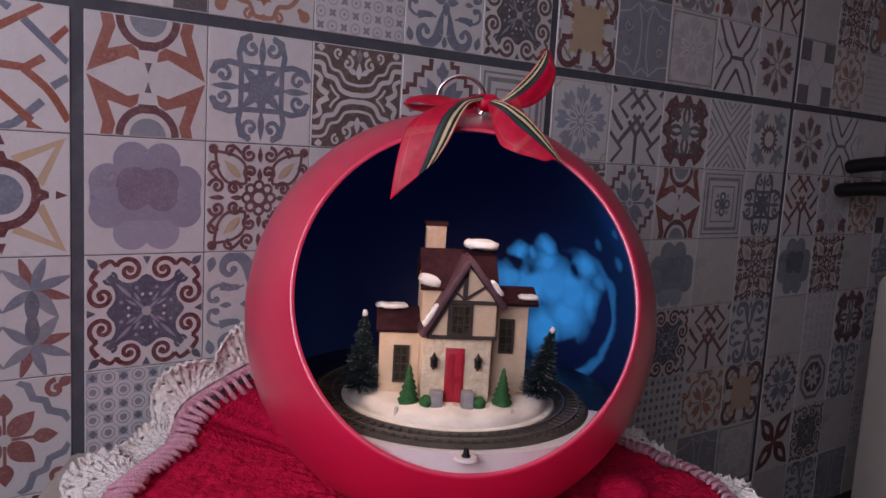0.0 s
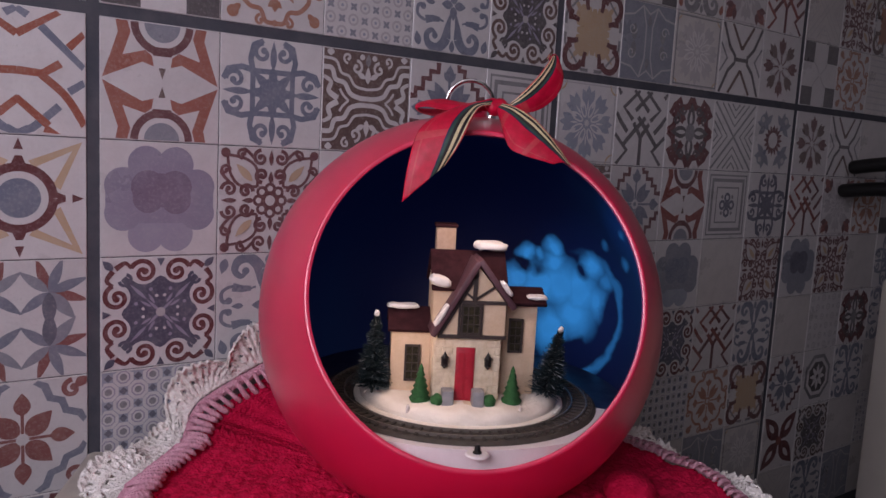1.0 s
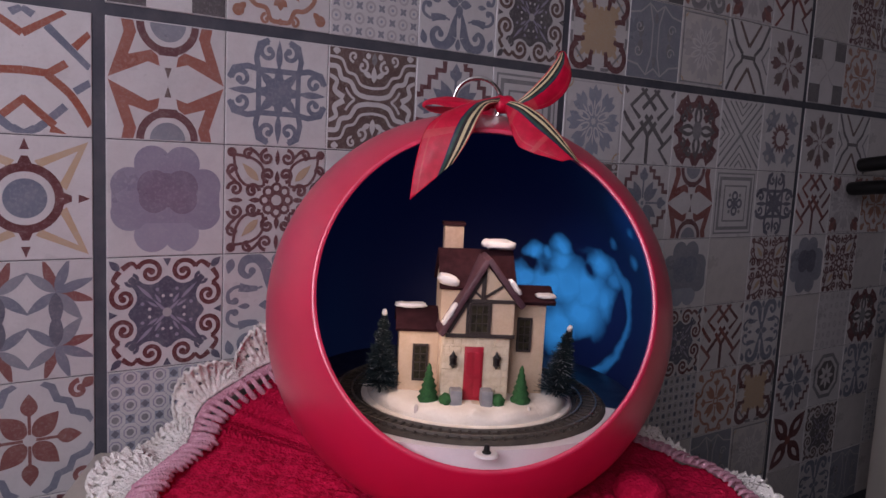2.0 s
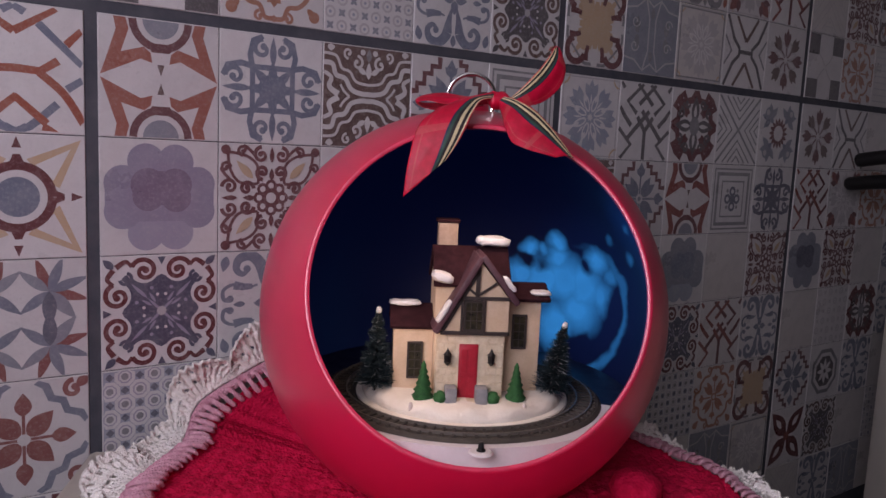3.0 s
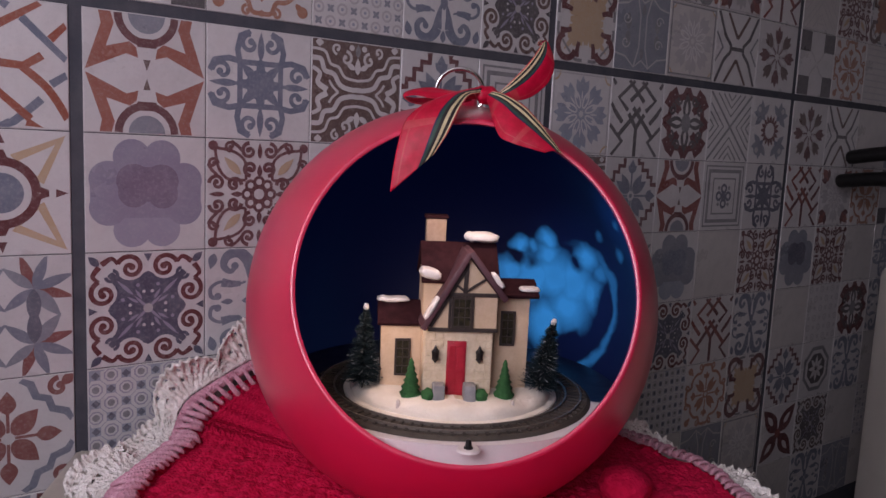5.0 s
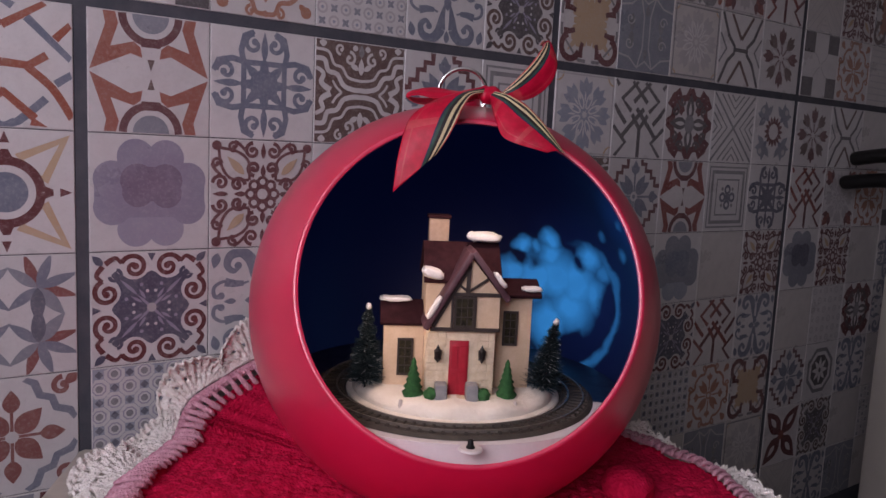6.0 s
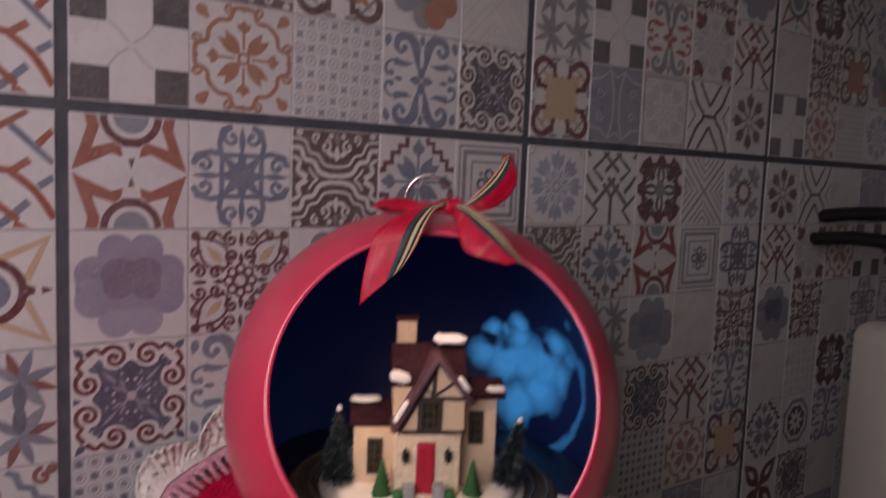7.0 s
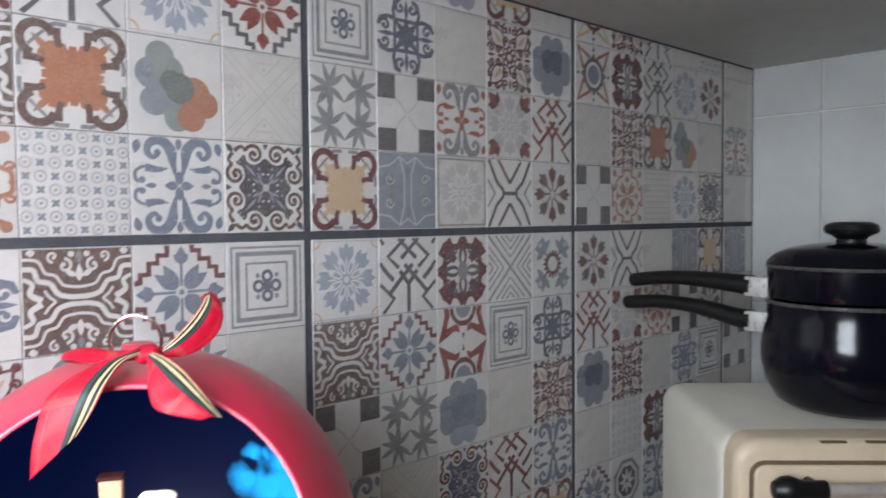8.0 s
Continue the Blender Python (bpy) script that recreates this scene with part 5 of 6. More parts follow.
def scroll_cross(m, c="navy", d="wine"):
    m.each([(0.0, 0.0), (0.62, 0.56), (0.56, 0.62), (0.30, 0.52), (0.0, 0.66), (-0.30, 0.52), (-0.56, 0.62), (-0.62, 0.56)], c, 1)
    for q in (1, -1):
        m.each(circle(0.29 * q, 0.76, 0.25, 18), "pale", 2)
        m.all(curl(0.29 * q, 0.73, 0.225, 20 if q > 0 else 160, 1.35 * q, 0.085, 34, 0.12), d, 4)
        m.all(stroke(bent([(0.50 * q, 0.80), (0.60 * q, 0.90), (0.76 * q, 0.80)]), (0.05, 0.10)), d, 4)
        m.all(curl(0.58 * q, 0.60, 0.095, 90, 0.9 * q, 0.06), c, 5)
        m.each(petal(0.10 * q, 0.16, 90 - 32 * q, 0.22, 0.05), "lilac", 6)
        m.each(circle(0.17 * q, 0.42, 0.034, 8), "lilac", 6)
        m.each(circle(0.07 * q, 0.30, 0.030, 8), "pale", 6)
    for k in range(4):
        m.poly(petal(0, 0, 45 + 90 * k, 0.34, 0.05), "lilac", 6)
        m.poly(petal(0.34 * math.cos(radians(45 + 90 * k)), 0.34 * math.sin(radians(45 + 90 * k)), 45 + 90 * k, 0.40, 0.06), "lilac", 6)
    m.poly(circle(0, 0, 0.085, 10), "mist", 7)
    m.each(petal(0.78, 0.80, 45, 0.24, 0.13), c, 2)
    m.each([(-0.07, 0.97), (0.07, 0.97), (0.0, 0.83)], c, 5)


def damask(m, c="blue", d=None):
    d = d or c
    for q in (1, -1):
        for t in (1, -1):
            # tall scrolls, then the small ones at the sides
            tall = [(0.07 * q, 0.20 * t), (0.13 * q, 0.46 * t), (0.18 * q, 0.74 * t), (0.38 * q, 0.92 * t), (0.60 * q, 0.86 * t), (0.66 * q, 0.68 * t), (0.54 * q, 0.57 * t), (0.43 * q, 0.65 * t)]
            line = bent(tall)
            m.all(stroke(line[:10], (0.04, 0.24)), c, 1, 1)
            m.all(stroke(line[9:], (0.24, 0.07)), c, 1, 1)
            m.poly(circle(0.45 * q, 0.67 * t, 0.075, 10), c, 1)
            low = [(0.24 * q, 0.36 * t), (0.46 * q, 0.31 * t), (0.72 * q, 0.38 * t), (0.90 * q, 0.28 * t), (0.89 * q, 0.11 * t), (0.76 * q, 0.09 * t)]
            m.all(stroke(bent(low), (0.04, 0.09)), d, 1, 1)
            m.all(stroke([(0.34 * q, 0.33 * t), (0.52 * q, 0.33 * t), (0.70 * q, 0.37 * t)], (0.10, 0.17)), d, 1, 1)
            m.poly(circle(0.77 * q, 0.11 * t, 0.07, 10), d, 1)
            m.poly(petal(0.84 * q, 0.92 * t, math.degrees(math.atan2(-t, 0.25 * q)), 0.30, 0.17), d, 1)
        m.poly(petal(0.48 * q, 0.0, 0 if q > 0 else 180, 0.24, 0.11), d, 1)
        m.poly(petal(0.0, 0.98 * q, -90 * q, 0.26, 0.14), c, 1)
    m.each(petal(0, 0.02, 90, 0.30, 0.19), d, 2)


def dots(m, c="sky", d="slate", n=8):
    for i in range(n):
        for j in range(n):
            x, y = -1 + (2 * i + 1) / n, -1 + (2 * j + 1) / n
            if (i + j) % 2:
                m.all(arc(x, y, 0.100, 0, 360, 0.045, 10), "mist", 1, 1)
                m.poly(circle(x, y, 0.035, 6), c, 2)
            else:
                for k in range(4):
                    m.poly(petal(x, y, 45 + 90 * k, 0.10, 0.065, 3), d, 2)


def dots_blue(m):
    m.poly([(-0.98, -0.98), (0.98, -0.98), (0.98, 0.98), (-0.98, 0.98)], "sky", 1)
    for i in range(8):
        for j in range(8):
            x, y = -0.875 + 0.25 * i, -0.875 + 0.25 * j
            if (i + j) % 2 == 0:
                for w, ink in ((0.185, "pale"), (0.125, "lilac"), (0.10, "pale"), (0.065, "grey")):
                    m.poly([(x + w * math.cos(radians(22.5 + 45 * k)), y + w * math.sin(radians(22.5 + 45 * k))) for k in range(8)], ink, 2)
            else:
                m.poly([(x - 0.075, y), (x, y - 0.075), (x + 0.075, y), (x, y + 0.075)], "navy", 3)


def band_knot(m, c="dark", d="dark"):
    w = 0.125
    for q, k in ((1, c), (-1, d)):
        m.all(stroke([(0.14 * q, 0.98), (0.70 * q, 0.50), (0.34 * q, 0.20)], w), k, 1, 1)
        m.all(stroke([(-0.34 * q, 0.98), (0.26 * q, 0.44)], w), k, 1, 1)
        m.all(stroke([(0.14 * q, 0.28), (-0.40 * q, -0.22), (-0.66 * q, -0.48)], w), k, 1, 1)
        m.all(stroke([(0.30 * q, 0.12), (0.0, -0.24)], w), k, 1, 1)
        m.all(stroke([(0.98 * q, 0.34), (0.80 * q, 0.14), (0.52 * q, -0.12)], w), k, 1, 1)
        m.all(stroke([(0.98 * q, -0.20), (0.50 * q, -0.60), (0.86 * q, -0.98)], w), k, 1, 1)
        m.all(stroke([(0.98 * q, 0.98), (0.84 * q, 0.82)], w), k, 1, 1)
    m.all(stroke([(0.0, -0.20), (0.0, -0.98)], w), c, 2, 1)


def band_knot_red(m):
    band_knot(m, "wine", "red")


def arrow_bands(m, c="rust", d="blue"):
    w = 0.125
    for q in (1, -1):
        m.all(stroke([(0.60 * q, 0.98), (0.0, 0.56)], w), c, 2, 1)
        m.all(stroke([(0.34 * q, 0.72), (0.98 * q, 0.12)], w), d, 1, 1)
        m.all(stroke([(0.74 * q, 0.42), (0.98 * q, 0.66)], w), c, 2, 1)
        m.all(stroke([(0.0, 0.0), (0.36 * q, -0.02), (0.62 * q, 0.16)], w), c, 2, 1)
        m.all(stroke(bent([(0.34 * q, -0.04), (0.70 * q, -0.36), (0.98 * q, -0.82)]), w), c, 2, 1)
        m.all(stroke([(0.74 * q, -0.28), (0.98 * q, -0.12)], w), d, 1, 1)
        m.all(stroke([(0.24 * q, -0.66), (0.0, -0.44), (-0.44 * q, -0.84)], w), c, 2, 1)
        m.all(stroke(bent([(-0.16 * q, -0.90), (0.10 * q, -0.96), (0.60 * q, -0.52)]), w), d, 1, 1)
        m.poly([(0.40 * q, -0.82), (0.62 * q, -0.97), (0.36 * q, -0.95)], c, 2)
        m.all(stroke([(0.16 * q, 0.86), (0.0, 0.97)], w), d, 1, 1)


def crossed(m, c="dark", d="brown"):
    w = 0.11
    for q in (1, -1):
        m.all(stroke([(0.92 * q, 0.98), (0.58 * q, 0.34), (0.30 * q, 0.10), (0.30 * q, -0.10), (0.58 * q, -0.34), (0.92 * q, -0.98)], w), c, 1, 1)
        m.all(stroke([(0.50 * q, 0.98), (0.0, 0.30)], w), d, 2, 1)
        m.all(stroke([(0.50 * q, -0.98), (0.0, -0.30)], w), d, 2, 1)
        m.all(stroke([(0.98 * q, 0.40), (0.66 * q, 0.0), (0.98 * q, -0.40)], w * 0.8), "grey", 1, 1)
    m.all(stroke([(-0.34, 0.0), (0.34, 0.0)], w), c, 3, 1)


def flower_red(m, c="wine", d="brown"):
    for k in range(8):
        a = 45 * k
        x, y = math.cos(radians(a)), math.sin(radians(a))
        # a crown of three leaves, pale loops between
        for t in (-26, 0, 26):
            m.poly(petal(0.46 * x, 0.46 * y, a + t, 0.46 if t == 0 else 0.38, 0.20), c if k % 2 == 0 else d, 1)
        m.poly(circle(0.50 * x, 0.50 * y, 0.12, 10), c if k % 2 == 0 else d, 1)
        u = radians(a + 22.5)
        m.all(stroke([(0.34 * math.cos(u) + 0.20 * math.cos(u) * math.cos(v) - 0.08 * math.sin(u) * math.sin(v), 0.34 * math.sin(u) + 0.20 * math.sin(u) * math.cos(v) + 0.08 * math.cos(u) * math.sin(v)) for v in (2 * math.pi * i / 14 for i in range(15))], 0.05), "mist", 3, 1)
        m.poly(petal(0.08 * x, 0.08 * y, a, 0.34, 0.09), c, 2)
    m.poly(circle(0, 0, 0.08, 10), "pale", 5)


def flower_dark(m):
    for q in (1, -1):
        m.all(stroke([(0.0, 0.98), (0.16 * q, 0.7), (0.42 * q, 0.66), (0.52 * q, 0.86), (0.72 * q, 0.72), (0.58 * q, 0.46), (0.3 * q, 0.3)], 0.2), "wine", 1)
        m.all(curl(0.62 * q, 0.34, 0.16, 90, q, 0.09), "dark", 2)
    m.each(petal(0, 0.1, 90, 0.72, 0.34), "dark", 2)
    m.each(petal(0, 0.2, 90, 0.4, 0.12), "pale", 3)
    m.poly(oval(0, 0, 0.2, 0.26), "grey", 4)


def snowflake(m, c="sky"):
    for k in range(8):
        a = 45 * k
        c1, s1 = math.cos(radians(a)), math.sin(radians(a))
        m.poly(petal(0.06 * c1, 0.06 * s1, a, 0.62, 0.30), c, 1)
        for t in (-1, 1):
            m.poly(petal(0.46 * c1, 0.46 * s1, a + 30 * t, 0.42, 0.24), c, 1)
        m.poly(petal(0.52 * c1, 0.52 * s1, a, 0.40, 0.20), c, 1)
        # open loops between the leaves
        u = radians(a + 22.5)
        m.all(stroke([(0.36 * math.cos(u) + 0.20 * math.cos(u) * math.cos(v) - 0.075 * math.sin(u) * math.sin(v), 0.36 * math.sin(u) + 0.20 * math.sin(u) * math.cos(v) + 0.075 * math.cos(u) * math.sin(v)) for v in (2 * math.pi * i / 14 for i in range(15))], 0.045), "pale", 3, 1)
        m.poly(petal(0.30 * c1, 0.30 * s1, a, 0.28, 0.05), "pale", 4)
    m.poly(circle(0, 0, 0.07, 10), "pale", 5)
    for k in range(4):
        x, y = 0.98 * (1 if k in (0, 3) else -1), 0.98 * (1 if k < 2 else -1)
        m.all(arc(x, y, 0.22, 0, 360, 0.05, 16), "tan", 1, 1)
    frame_lines(m, 0.96, 0.03, "mist")


def snowflake_red(m):
    snowflake(m, "mist")
    m.each(petal(0.52, 0.52, 45, 0.56, 0.34), "red", 4)
    m.each(petal(0.60, 0.52, 5, 0.36, 0.2), "wine", 5)
    m.each(petal(0.52, 0.60, 85, 0.36, 0.2), "wine", 5)


def lattice_cross(m, c="mist"):
    for q in (1, -1):
        for w in (-0.075, 0.075):
            m.all(stroke([(-0.94 + w, -0.94 * q - w * q), (0.94 + w, 0.94 * q - w * q)], 0.05), c, 2, 1)
    m.all(stroke([(-0.44, 0.90), (0.0, 0.46), (0.44, 0.90)], 0.035), c, 1)
    m.all(stroke([(-0.20, 0.90), (-0.20, 0.76), (0.20, 0.76), (0.20, 0.90)], 0.03), c, 1)
    m.each(circle(0.0, 0.62, 0.045, 8), c, 1)
    frame_lines(m, 0.96, 0.02, c)


def lattice_grey(m):
    for q in (1, -1):
        m.all(stroke([(-0.97, -0.97 * q), (0.97, 0.97 * q)], 0.11), "grey", 2, 1)
    for r in (0.30, 0.54, 0.76):
        m.all(stroke([(-0.94 + r, 0.94), (0.0, r), (0.94 - r, 0.94)], 0.06), "grey", 1)


def star_points(m):
    for k in range(16):
        m.poly(petal(0.22 * math.cos(radians(22.5 * k)), 0.22 * math.sin(radians(22.5 * k)), 22.5 * k, 0.26, 0.12), "wine", 2)
    m.all(arc(0, 0, 0.27, 0, 360, 0.05, 24), "wine", 2, 1)
    for k in range(4):
        a = 45 + 90 * k
        for d in (-48, -20, 20, 48):
            m.poly(petal(0.62 * math.cos(radians(a)), 0.62 * math.sin(radians(a)), a + d * 1.8, 0.46, 0.22), "slate", 1)
        m.poly(circle(0.78 * math.cos(radians(a)), 0.78 * math.sin(radians(a)), 0.22, 12), "slate", 1)
        m.poly(petal(0.62 * math.cos(radians(a)), 0.62 * math.sin(radians(a)), a + 180, 0.2, 0.16), "blue", 1)
        m.poly(circle(0.86 * math.cos(radians(a)), 0.86 * math.sin(radians(a)), 0.09, 8), "mist", 3)


def corner_cross(m, c="dark"):
    m.each([(0.98, 0.98), (0.36, 0.98), (0.36, 0.40), (0.98, 0.40)], c, 1)
    for k in range(4):
        a = 45 + 90 * k
        m.all(stroke([(0.06 * math.cos(radians(a)), 0.06 * math.sin(radians(a))), (0.30 * math.cos(radians(a - 6)), 0.30 * math.sin(radians(a - 6))), (0.54 * math.cos(radians(a)), 0.54 * math.sin(radians(a)))], 0.045), "mist", 2, 1)


def flower_lattice(m, c="orange"):
    for q in (1, -1):
        m.each(petal(0.08, 0.08, 45 + 11 * q, 0.52, 0.20), c, 2)
        m.each(petal(0.0, 0.52, 90 + 50 * q, 0.18, 0.12), c, 2)
        m.all(curl(0.28 * q, 0.90, 0.10, -90, 0.8 * q, 0.06), c, 2)
    m.all(stroke([(0, 0.16), (0, 0.56)], 0.05), c, 2)
    m.each(petal(0, 0.46, 90, 0.26, 0.17), c, 2)
    m.each(petal(0.0, 0.98, -90, 0.13, 0.14), c, 2)
    m.all(stroke(bent([(0.92, 0.0), (0.90, 0.18), (0.70, 0.28), (0.66, 0.48), (0.48, 0.66), (0.28, 0.70), (0.18, 0.90), (0.0, 0.92)]), 0.085), c, 1)
    m.each(circle(0.80, 0.80, 0.11, 12), c, 2)
    m.each(petal(0.66, 0.66, 45, 0.22, 0.12), c, 2)
    m.poly(circle(0, 0, 0.13, 12), c, 3)
    m.poly(circle(0, 0, 0.07, 10), "pale", 4)


def flower_lattice_blue(m):
    m.each(petal(0.05, 0.05, 45, 0.56, 0.34), "red", 2)
    m.all(stroke([(0, 0.08), (0, 0.50)], 0.05), "red", 3)
    m.each(petal(0, 0.40, 90, 0.40, 0.26), "red", 4)
    m.poly(circle(0, 0, 0.10, 14), "pale", 5)
    m.all(stroke([(0.98, 0.20), (0.88, 0.34), (0.66, 0.42), (0.60, 0.60), (0.42, 0.66), (0.34, 0.88), (0.20, 0.98)], 0.13), "blue", 1)
    m.all(curl(0.76, 0.78, 0.16, 90, 0.9, 0.09), "red", 2)
    m.each(petal(0.98, 0.98, 225, 0.26, 0.18), "red", 3)


def burst(m, c="tan", d="wine"):
    m.poly([(0.66 * math.cos(radians(5.625 * k)) * (1.0 + 0.16 * math.cos(radians(22.5 * k - 180))), 0.66 * math.sin(radians(5.625 * k)) * (1.0 + 0.16 * math.cos(radians(22.5 * k - 180)))) for k in range(64)], c, 1)
    for q in (1, -1):
        # pale tongues and dark rounded teeth reach in from each side
        m.each(petal(0.09 * q, 0.88, -90, 0.42, 0.10), "pale", 2)
        m.all(stroke(bent([(0.28 * q, 0.86), (0.27 * q, 0.66), (0.23 * q, 0.50)]), (0.15, 0.11)), d, 3)
        m.all(stroke(bent([(0.10 * q, 0.93), (0.34 * q, 0.92), (0.44 * q, 0.80)]), 0.08), "grey", 2)
    m.all(arc(0.62, 0.62, 0.29, -70, 160, 0.16), d, 4)
    for q in (1, -1):
        m.each(petal(0.50, 0.50, 45 + 34 * q, 0.30, 0.13), "pale", 3)
    m.each(petal(0.40, 0.40, 45, 0.46, 0.13), c, 4)
    m.all(stroke([(0.50, 0.78), (0.78, 0.50)], 0.06), "grey", 5)


def burst_orange(m):
    burst(m, "orange", "brown")


def veil(m, c="slate", d="mist"):
    m.poly([(-0.98, -0.98), (0.98, -0.98), (0.98, 0.98), (-0.98, 0.98)], c, 1)
    for s in (1, -1):
        m.all(stroke([(-0.98, 0.6 * s), (-0.6, 0.66 * s), (-0.28, 0.9 * s), (0.0, 0.72 * s), (0.28, 0.9 * s), (0.6, 0.66 * s), (0.98, 0.6 * s)], 0.05), d, 2, 1)
        m.all(stroke([(0.28 * s, 0.9), (0.12 * s, 0.4), (0.12 * s, -0.4), (0.28 * s, -0.9)], 0.05), d, 2, 1)
        m.poly(petal(0, 0.4 * s, 90 * s, 0.3, 0.16), "grey", 2)
        for q in (1, -1):
            m.poly(petal(0.55 * q, 0.0, 90 * s, 0.44, 0.2), "grey", 2)
            m.all(curl(0.62 * q, 0.3 * s, 0.16, 0, q, 0.04), d, 3, 1)


def lace_pale(m):
    snowflake(m, "mist")
    frame_lines(m, 0.93, 0.04, "grey")


def spokes(m, inks, w):
    """Four knots of long leaves that reach for the rim and for one another."""
    for sx in (1, -1):
        for sy in (1, -1):
            x, y = 0.42 * sx, 0.46 * sy
            for k, (u, v) in enumerate(((0.24, 1.0), (0.62, 1.0), (1.0, 0.68), (1.0, 0.30), (0.80, 0.0), (0.42, -0.12), (0.0, 0.12), (0.0, 0.80))):
                u, v = u * sx, v * sy
                ln = min(math.hypot(u - x, v - y) * 1.06, 0.66)
                m.poly(petal(x, y, math.degrees(math.atan2(v - y, u - x)), ln, w * (1.3 if k in (4, 5) else 1.0)), inks[k % len(inks)], 1 + k % 3)


def pinwheel(m, c="grey"):
    spokes(m, (c,), 0.15)


def pinwheel_big(m):
    spokes(m, ("red", "blue", "blue", "red", "slate", "navy", "blue", "slate"), 0.17)


def medallion(m):
    m.poly(circle(0, 0, 0.86, 8, 22.5, 382.5), "grey", 1)
    m.poly(circle(0, 0, 0.72, 8, 22.5, 382.5), "pale", 2)
    m.poly(circle(0, 0, 0.58, 8, 22.5, 382.5), "dark", 3)
    snow = [petal(0.06 * math.cos(radians(45 * k)), 0.06 * math.sin(radians(45 * k)), 45 * k, 0.42, 0.16) for k in range(8)]
    for sh in snow:
        m.poly(sh, "pale", 4)


def petals_wine(m):
    for k in range(4):
        a = 45 + 90 * k
        m.poly(petal(0.05 * math.cos(radians(a)), 0.05 * math.sin(radians(a)), a, 1.25, 0.62), "wine", 1)
        m.poly(petal(0.45 * math.cos(radians(a)), 0.45 * math.sin(radians(a)), a, 0.5, 0.2), "pale", 2)
        m.poly(petal(0.1 * math.cos(radians(a - 45)), 0.1 * math.sin(radians(a - 45)), a - 45, 0.8, 0.12), "pale", 2)
    m.poly(circle(0, 0, 0.16, 12), "red", 3)


# which square stands where: rows from the low ceiling downwards, columns from left to right, five to a sheet
LAYOUT = """
damask dots square_frames scroll_red cloud|band_knot damask lattice_cross plain flower_step|pinwheel snowflake cloud burst plain|star_round scroll_red band_knot plain dots|plain damask
flower_step damask cloud star_round plain|square_frames scroll_red band_knot snowflake flower_step_red|square_frames damask_dark plain scroll_red cloud_blue|star_rust flower_dark band_knot snowflake flower_red|plain dots
burst scroll_cross plain dots veil|plain swirl_brown burst_orange cloud_mixed lattice_cross|pinwheel corner_cross damask_red snowflake_red band_knot_red|lattice_cross scroll_red burst_orange cloud_mixed plain|damask_red plain
snowflake band_knot veil damask arrow_bands|corner_cross flower_lattice dots damask scroll_dark|burst veil lace_pale crossed flower_red|corner_cross flower_lattice lines_plain snowflake scroll_dark|plain plain
damask veil plain cloud arrow_bands|star_red damask_cross swirl_brown flower_step square_frames|snowflake band_knot flower_dark lattice_grey star_points|flower_red crossed plain veil burst|veil dots
flower_lattice plain dots veil star_round|cloud scroll_red cloud_grey pinwheel plain|swirl_brown flower_step star_wine square_frames damask_dark|band_knot_red snowflake_red flower_lattice corner_cross flower_red|plain damask
band_knot damask scroll_red plain pinwheel_big|scroll_cross damask flower_step plain snowflake|corner_cross pinwheel cloud_slate plain scroll_red|cloud_blue scroll_red plain damask_cross square_frames|corner_cross plain
veil scroll_cross dots plain flower_lattice_blue|dots_blue plain snowflake veil damask|damask lattice_cross scroll_cross band_knot_red damask|plain dots_faint flower_dark damask plain|plain dots
burst plain cloud damask star_red|veil plain dots scroll_red plain|scroll_red plain dots_blue flower_lattice burst|flower_step medallion damask plain cloud|dots plain
plain dots veil damask scroll_red|plain dots veil cloud damask|plain burst plain veil lace_pale|petals_wine scroll_dark plain dots veil|plain dots
dots plain damask veil plain|veil plain damask cloud plain|dots plain veil plain petals_wine|lattice_cross damask veil plain dots|plain plain
"""
MOTIFS = {"plain": plain, "lines_plain": lines_plain, "star_red": star_red, "star_round": star_round, "damask_cross": damask_cross, "swirl_brown": swirl_brown, "flower_step": flower_step, "square_frames": square_frames, "cloud": cloud, "cloud_mixed": cloud_mixed, "scroll_red": scroll_red, "scroll_cross": scroll_cross, "damask": damask, "dots": dots, "dots_blue": dots_blue, "band_knot": band_knot, "band_knot_red": band_knot_red, "arrow_bands": arrow_bands, "crossed": crossed, "flower_red": flower_red, "flower_dark": flower_dark, "snowflake": snowflake, "snowflake_red": snowflake_red, "lattice_cross": lattice_cross, "lattice_grey": lattice_grey, "star_points": star_points, "corner_cross": corner_cross, "flower_lattice": flower_lattice, "flower_lattice_blue": flower_lattice_blue, "burst": burst, "burst_orange": burst_orange, "veil": veil, "lace_pale": lace_pale, "pinwheel": pinwheel, "pinwheel_big": pinwheel_big, "medallion": medallion, "petals_wine": petals_wine}
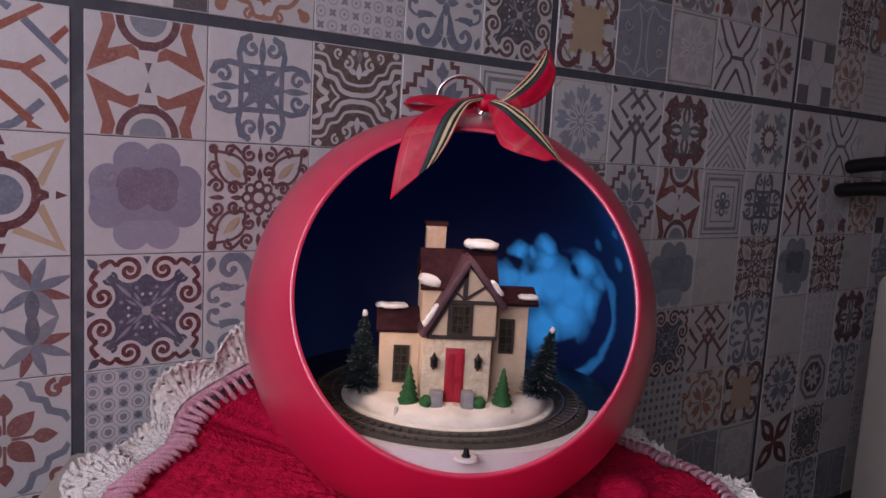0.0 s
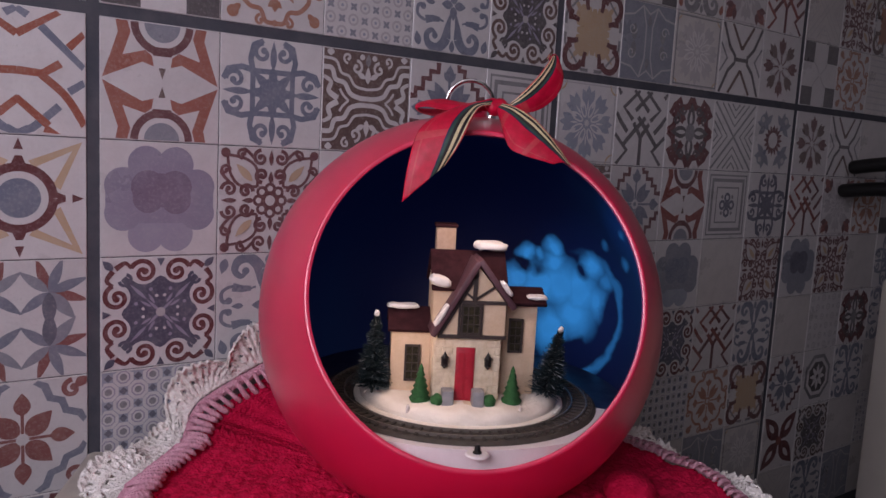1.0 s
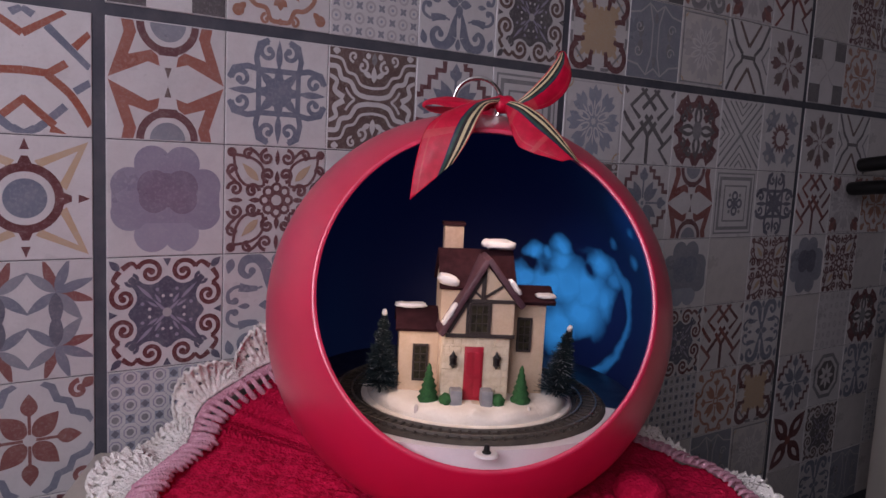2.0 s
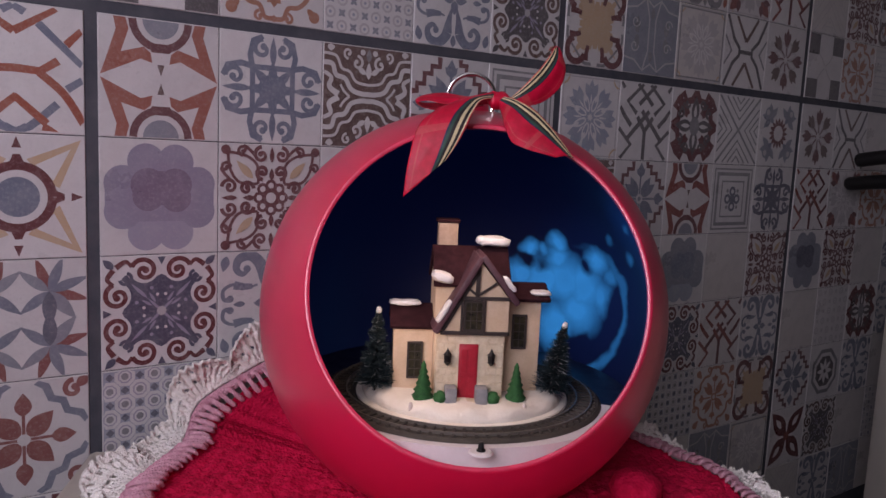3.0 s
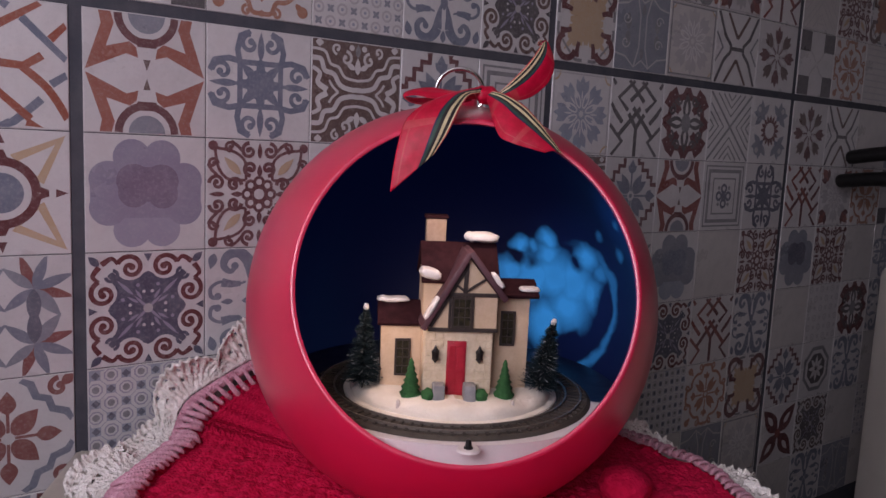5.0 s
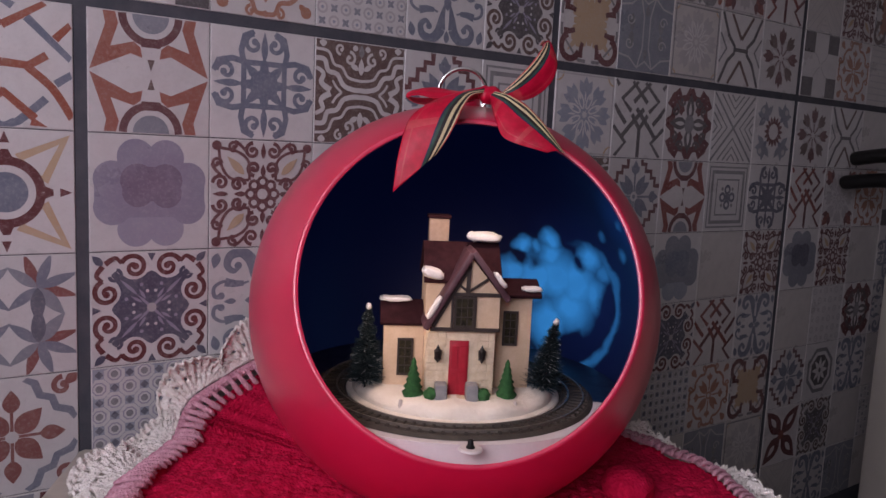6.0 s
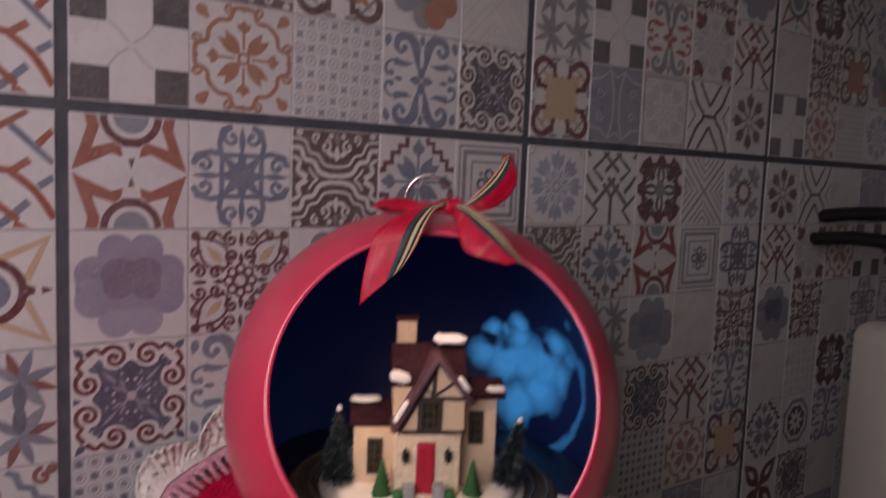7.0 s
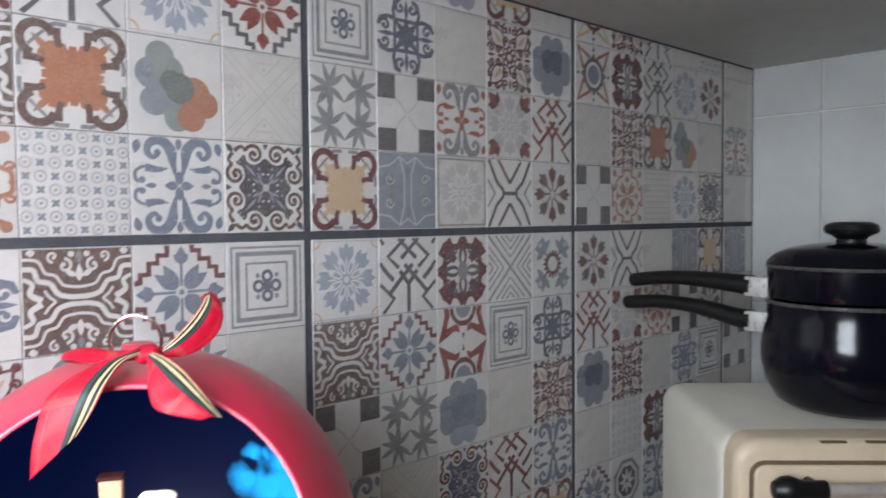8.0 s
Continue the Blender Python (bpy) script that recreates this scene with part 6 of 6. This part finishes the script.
VARIANTS = {"dots_faint": ("dots", dict(c="mist", d="mist", n=6)), "star_rust": ("star_round", dict(c1="rust", c2="dark")), "damask_red": ("damask", dict(c="grey", d="rust")), "flower_step_red": ("flower_step", dict(flower="red", step="dark")), "cloud_blue": ("cloud", dict(c="slate", d="navy", e="slate")), "cloud_slate": ("cloud", dict(c="slate", d="blue", e="sky")), "star_wine": ("star_red", dict(c1="red", c2="wine")), "damask_dark": ("damask_cross", dict(c="navy")), "cloud_grey": ("cloud", dict(c="grey", d="brown", e="mist")),
            "scroll_dark": ("scroll_cross", dict(c="dark", d="brown"))}
tile_mesh = {}


def tile_of(kind, cut):
    if (kind, cut) not in tile_mesh:
        base, extra = VARIANTS.get(kind, (kind, {}))
        m = Motif("cream" if kind in ("plain", "lattice_cross", "lines_plain", "lace_pale") else "pale")
        MOTIFS[base](m, **extra)
        tile_mesh[kind, cut] = m.mesh("tile", z1=cut)
    return tile_mesh[kind, cut]


def column_x(c):
    n = c // 5
    return n * (5 * P + GAP) + GAP / 2 + (c - 5 * n + 0.5) * P


for r, line in enumerate(LAYOUT.strip().splitlines()):
    for c, kind in enumerate(line.replace("|", " ").split()):
        x = column_x(c - 10)
        row = 4 - r if r < 4 else 3 - r          # 4..1 over the seam, -1.. under it
        z = SEAM + (GAP / 2 + (row - 0.5) * P if row > 0 else -GAP / 2 + (row + 0.5) * P)
        cut = 1.0
        if row == 4:
            cut = 0.315
        if x + P / 2 > ROOM_R:
            continue
        part("tile", tile_of(kind, cut), None, wall_back, m=Matrix.Translation((x, 0.0, z)))

# a narrow cut strip closes the row at the corner
strip_x0 = column_x(10) + P / 2 + 0.0006
for k in range(-7, 5):
    if k == 0:
        continue
    z = SEAM + (GAP / 2 + (k - 1) * P if k > 0 else -GAP / 2 + k * P)
    part("tile", box(strip_x0, ROOM_R - 0.0025, -0.0055, 0.0, z + 0.0004, z + (0.0313 if k == 4 else P - 0.0004), 0.0005, 1), INK["pale"] if k % 2 else INK["cream"], wall_back, smooth=False)
# large white tiles of the side wall
for i in range(8):
    for k, (z0, z1) in enumerate(((0.94, 1.339), (1.343, 1.742), (0.537, 0.936), (0.134, 0.533))):
        y1 = -0.0065 - (0.146 if i else 0.0) - max(0, i - 1) * 0.304
        y0 = y1 - (0.142 if i == 0 else 0.300)
        part("tile", box(-0.006, 0.0, y0, y1, z0, z1, 0.0012, 1), M_WHITE_TILE, wall_right, m=Matrix.Translation((ROOM_R + 0.004, 0, 0)), smooth=False)
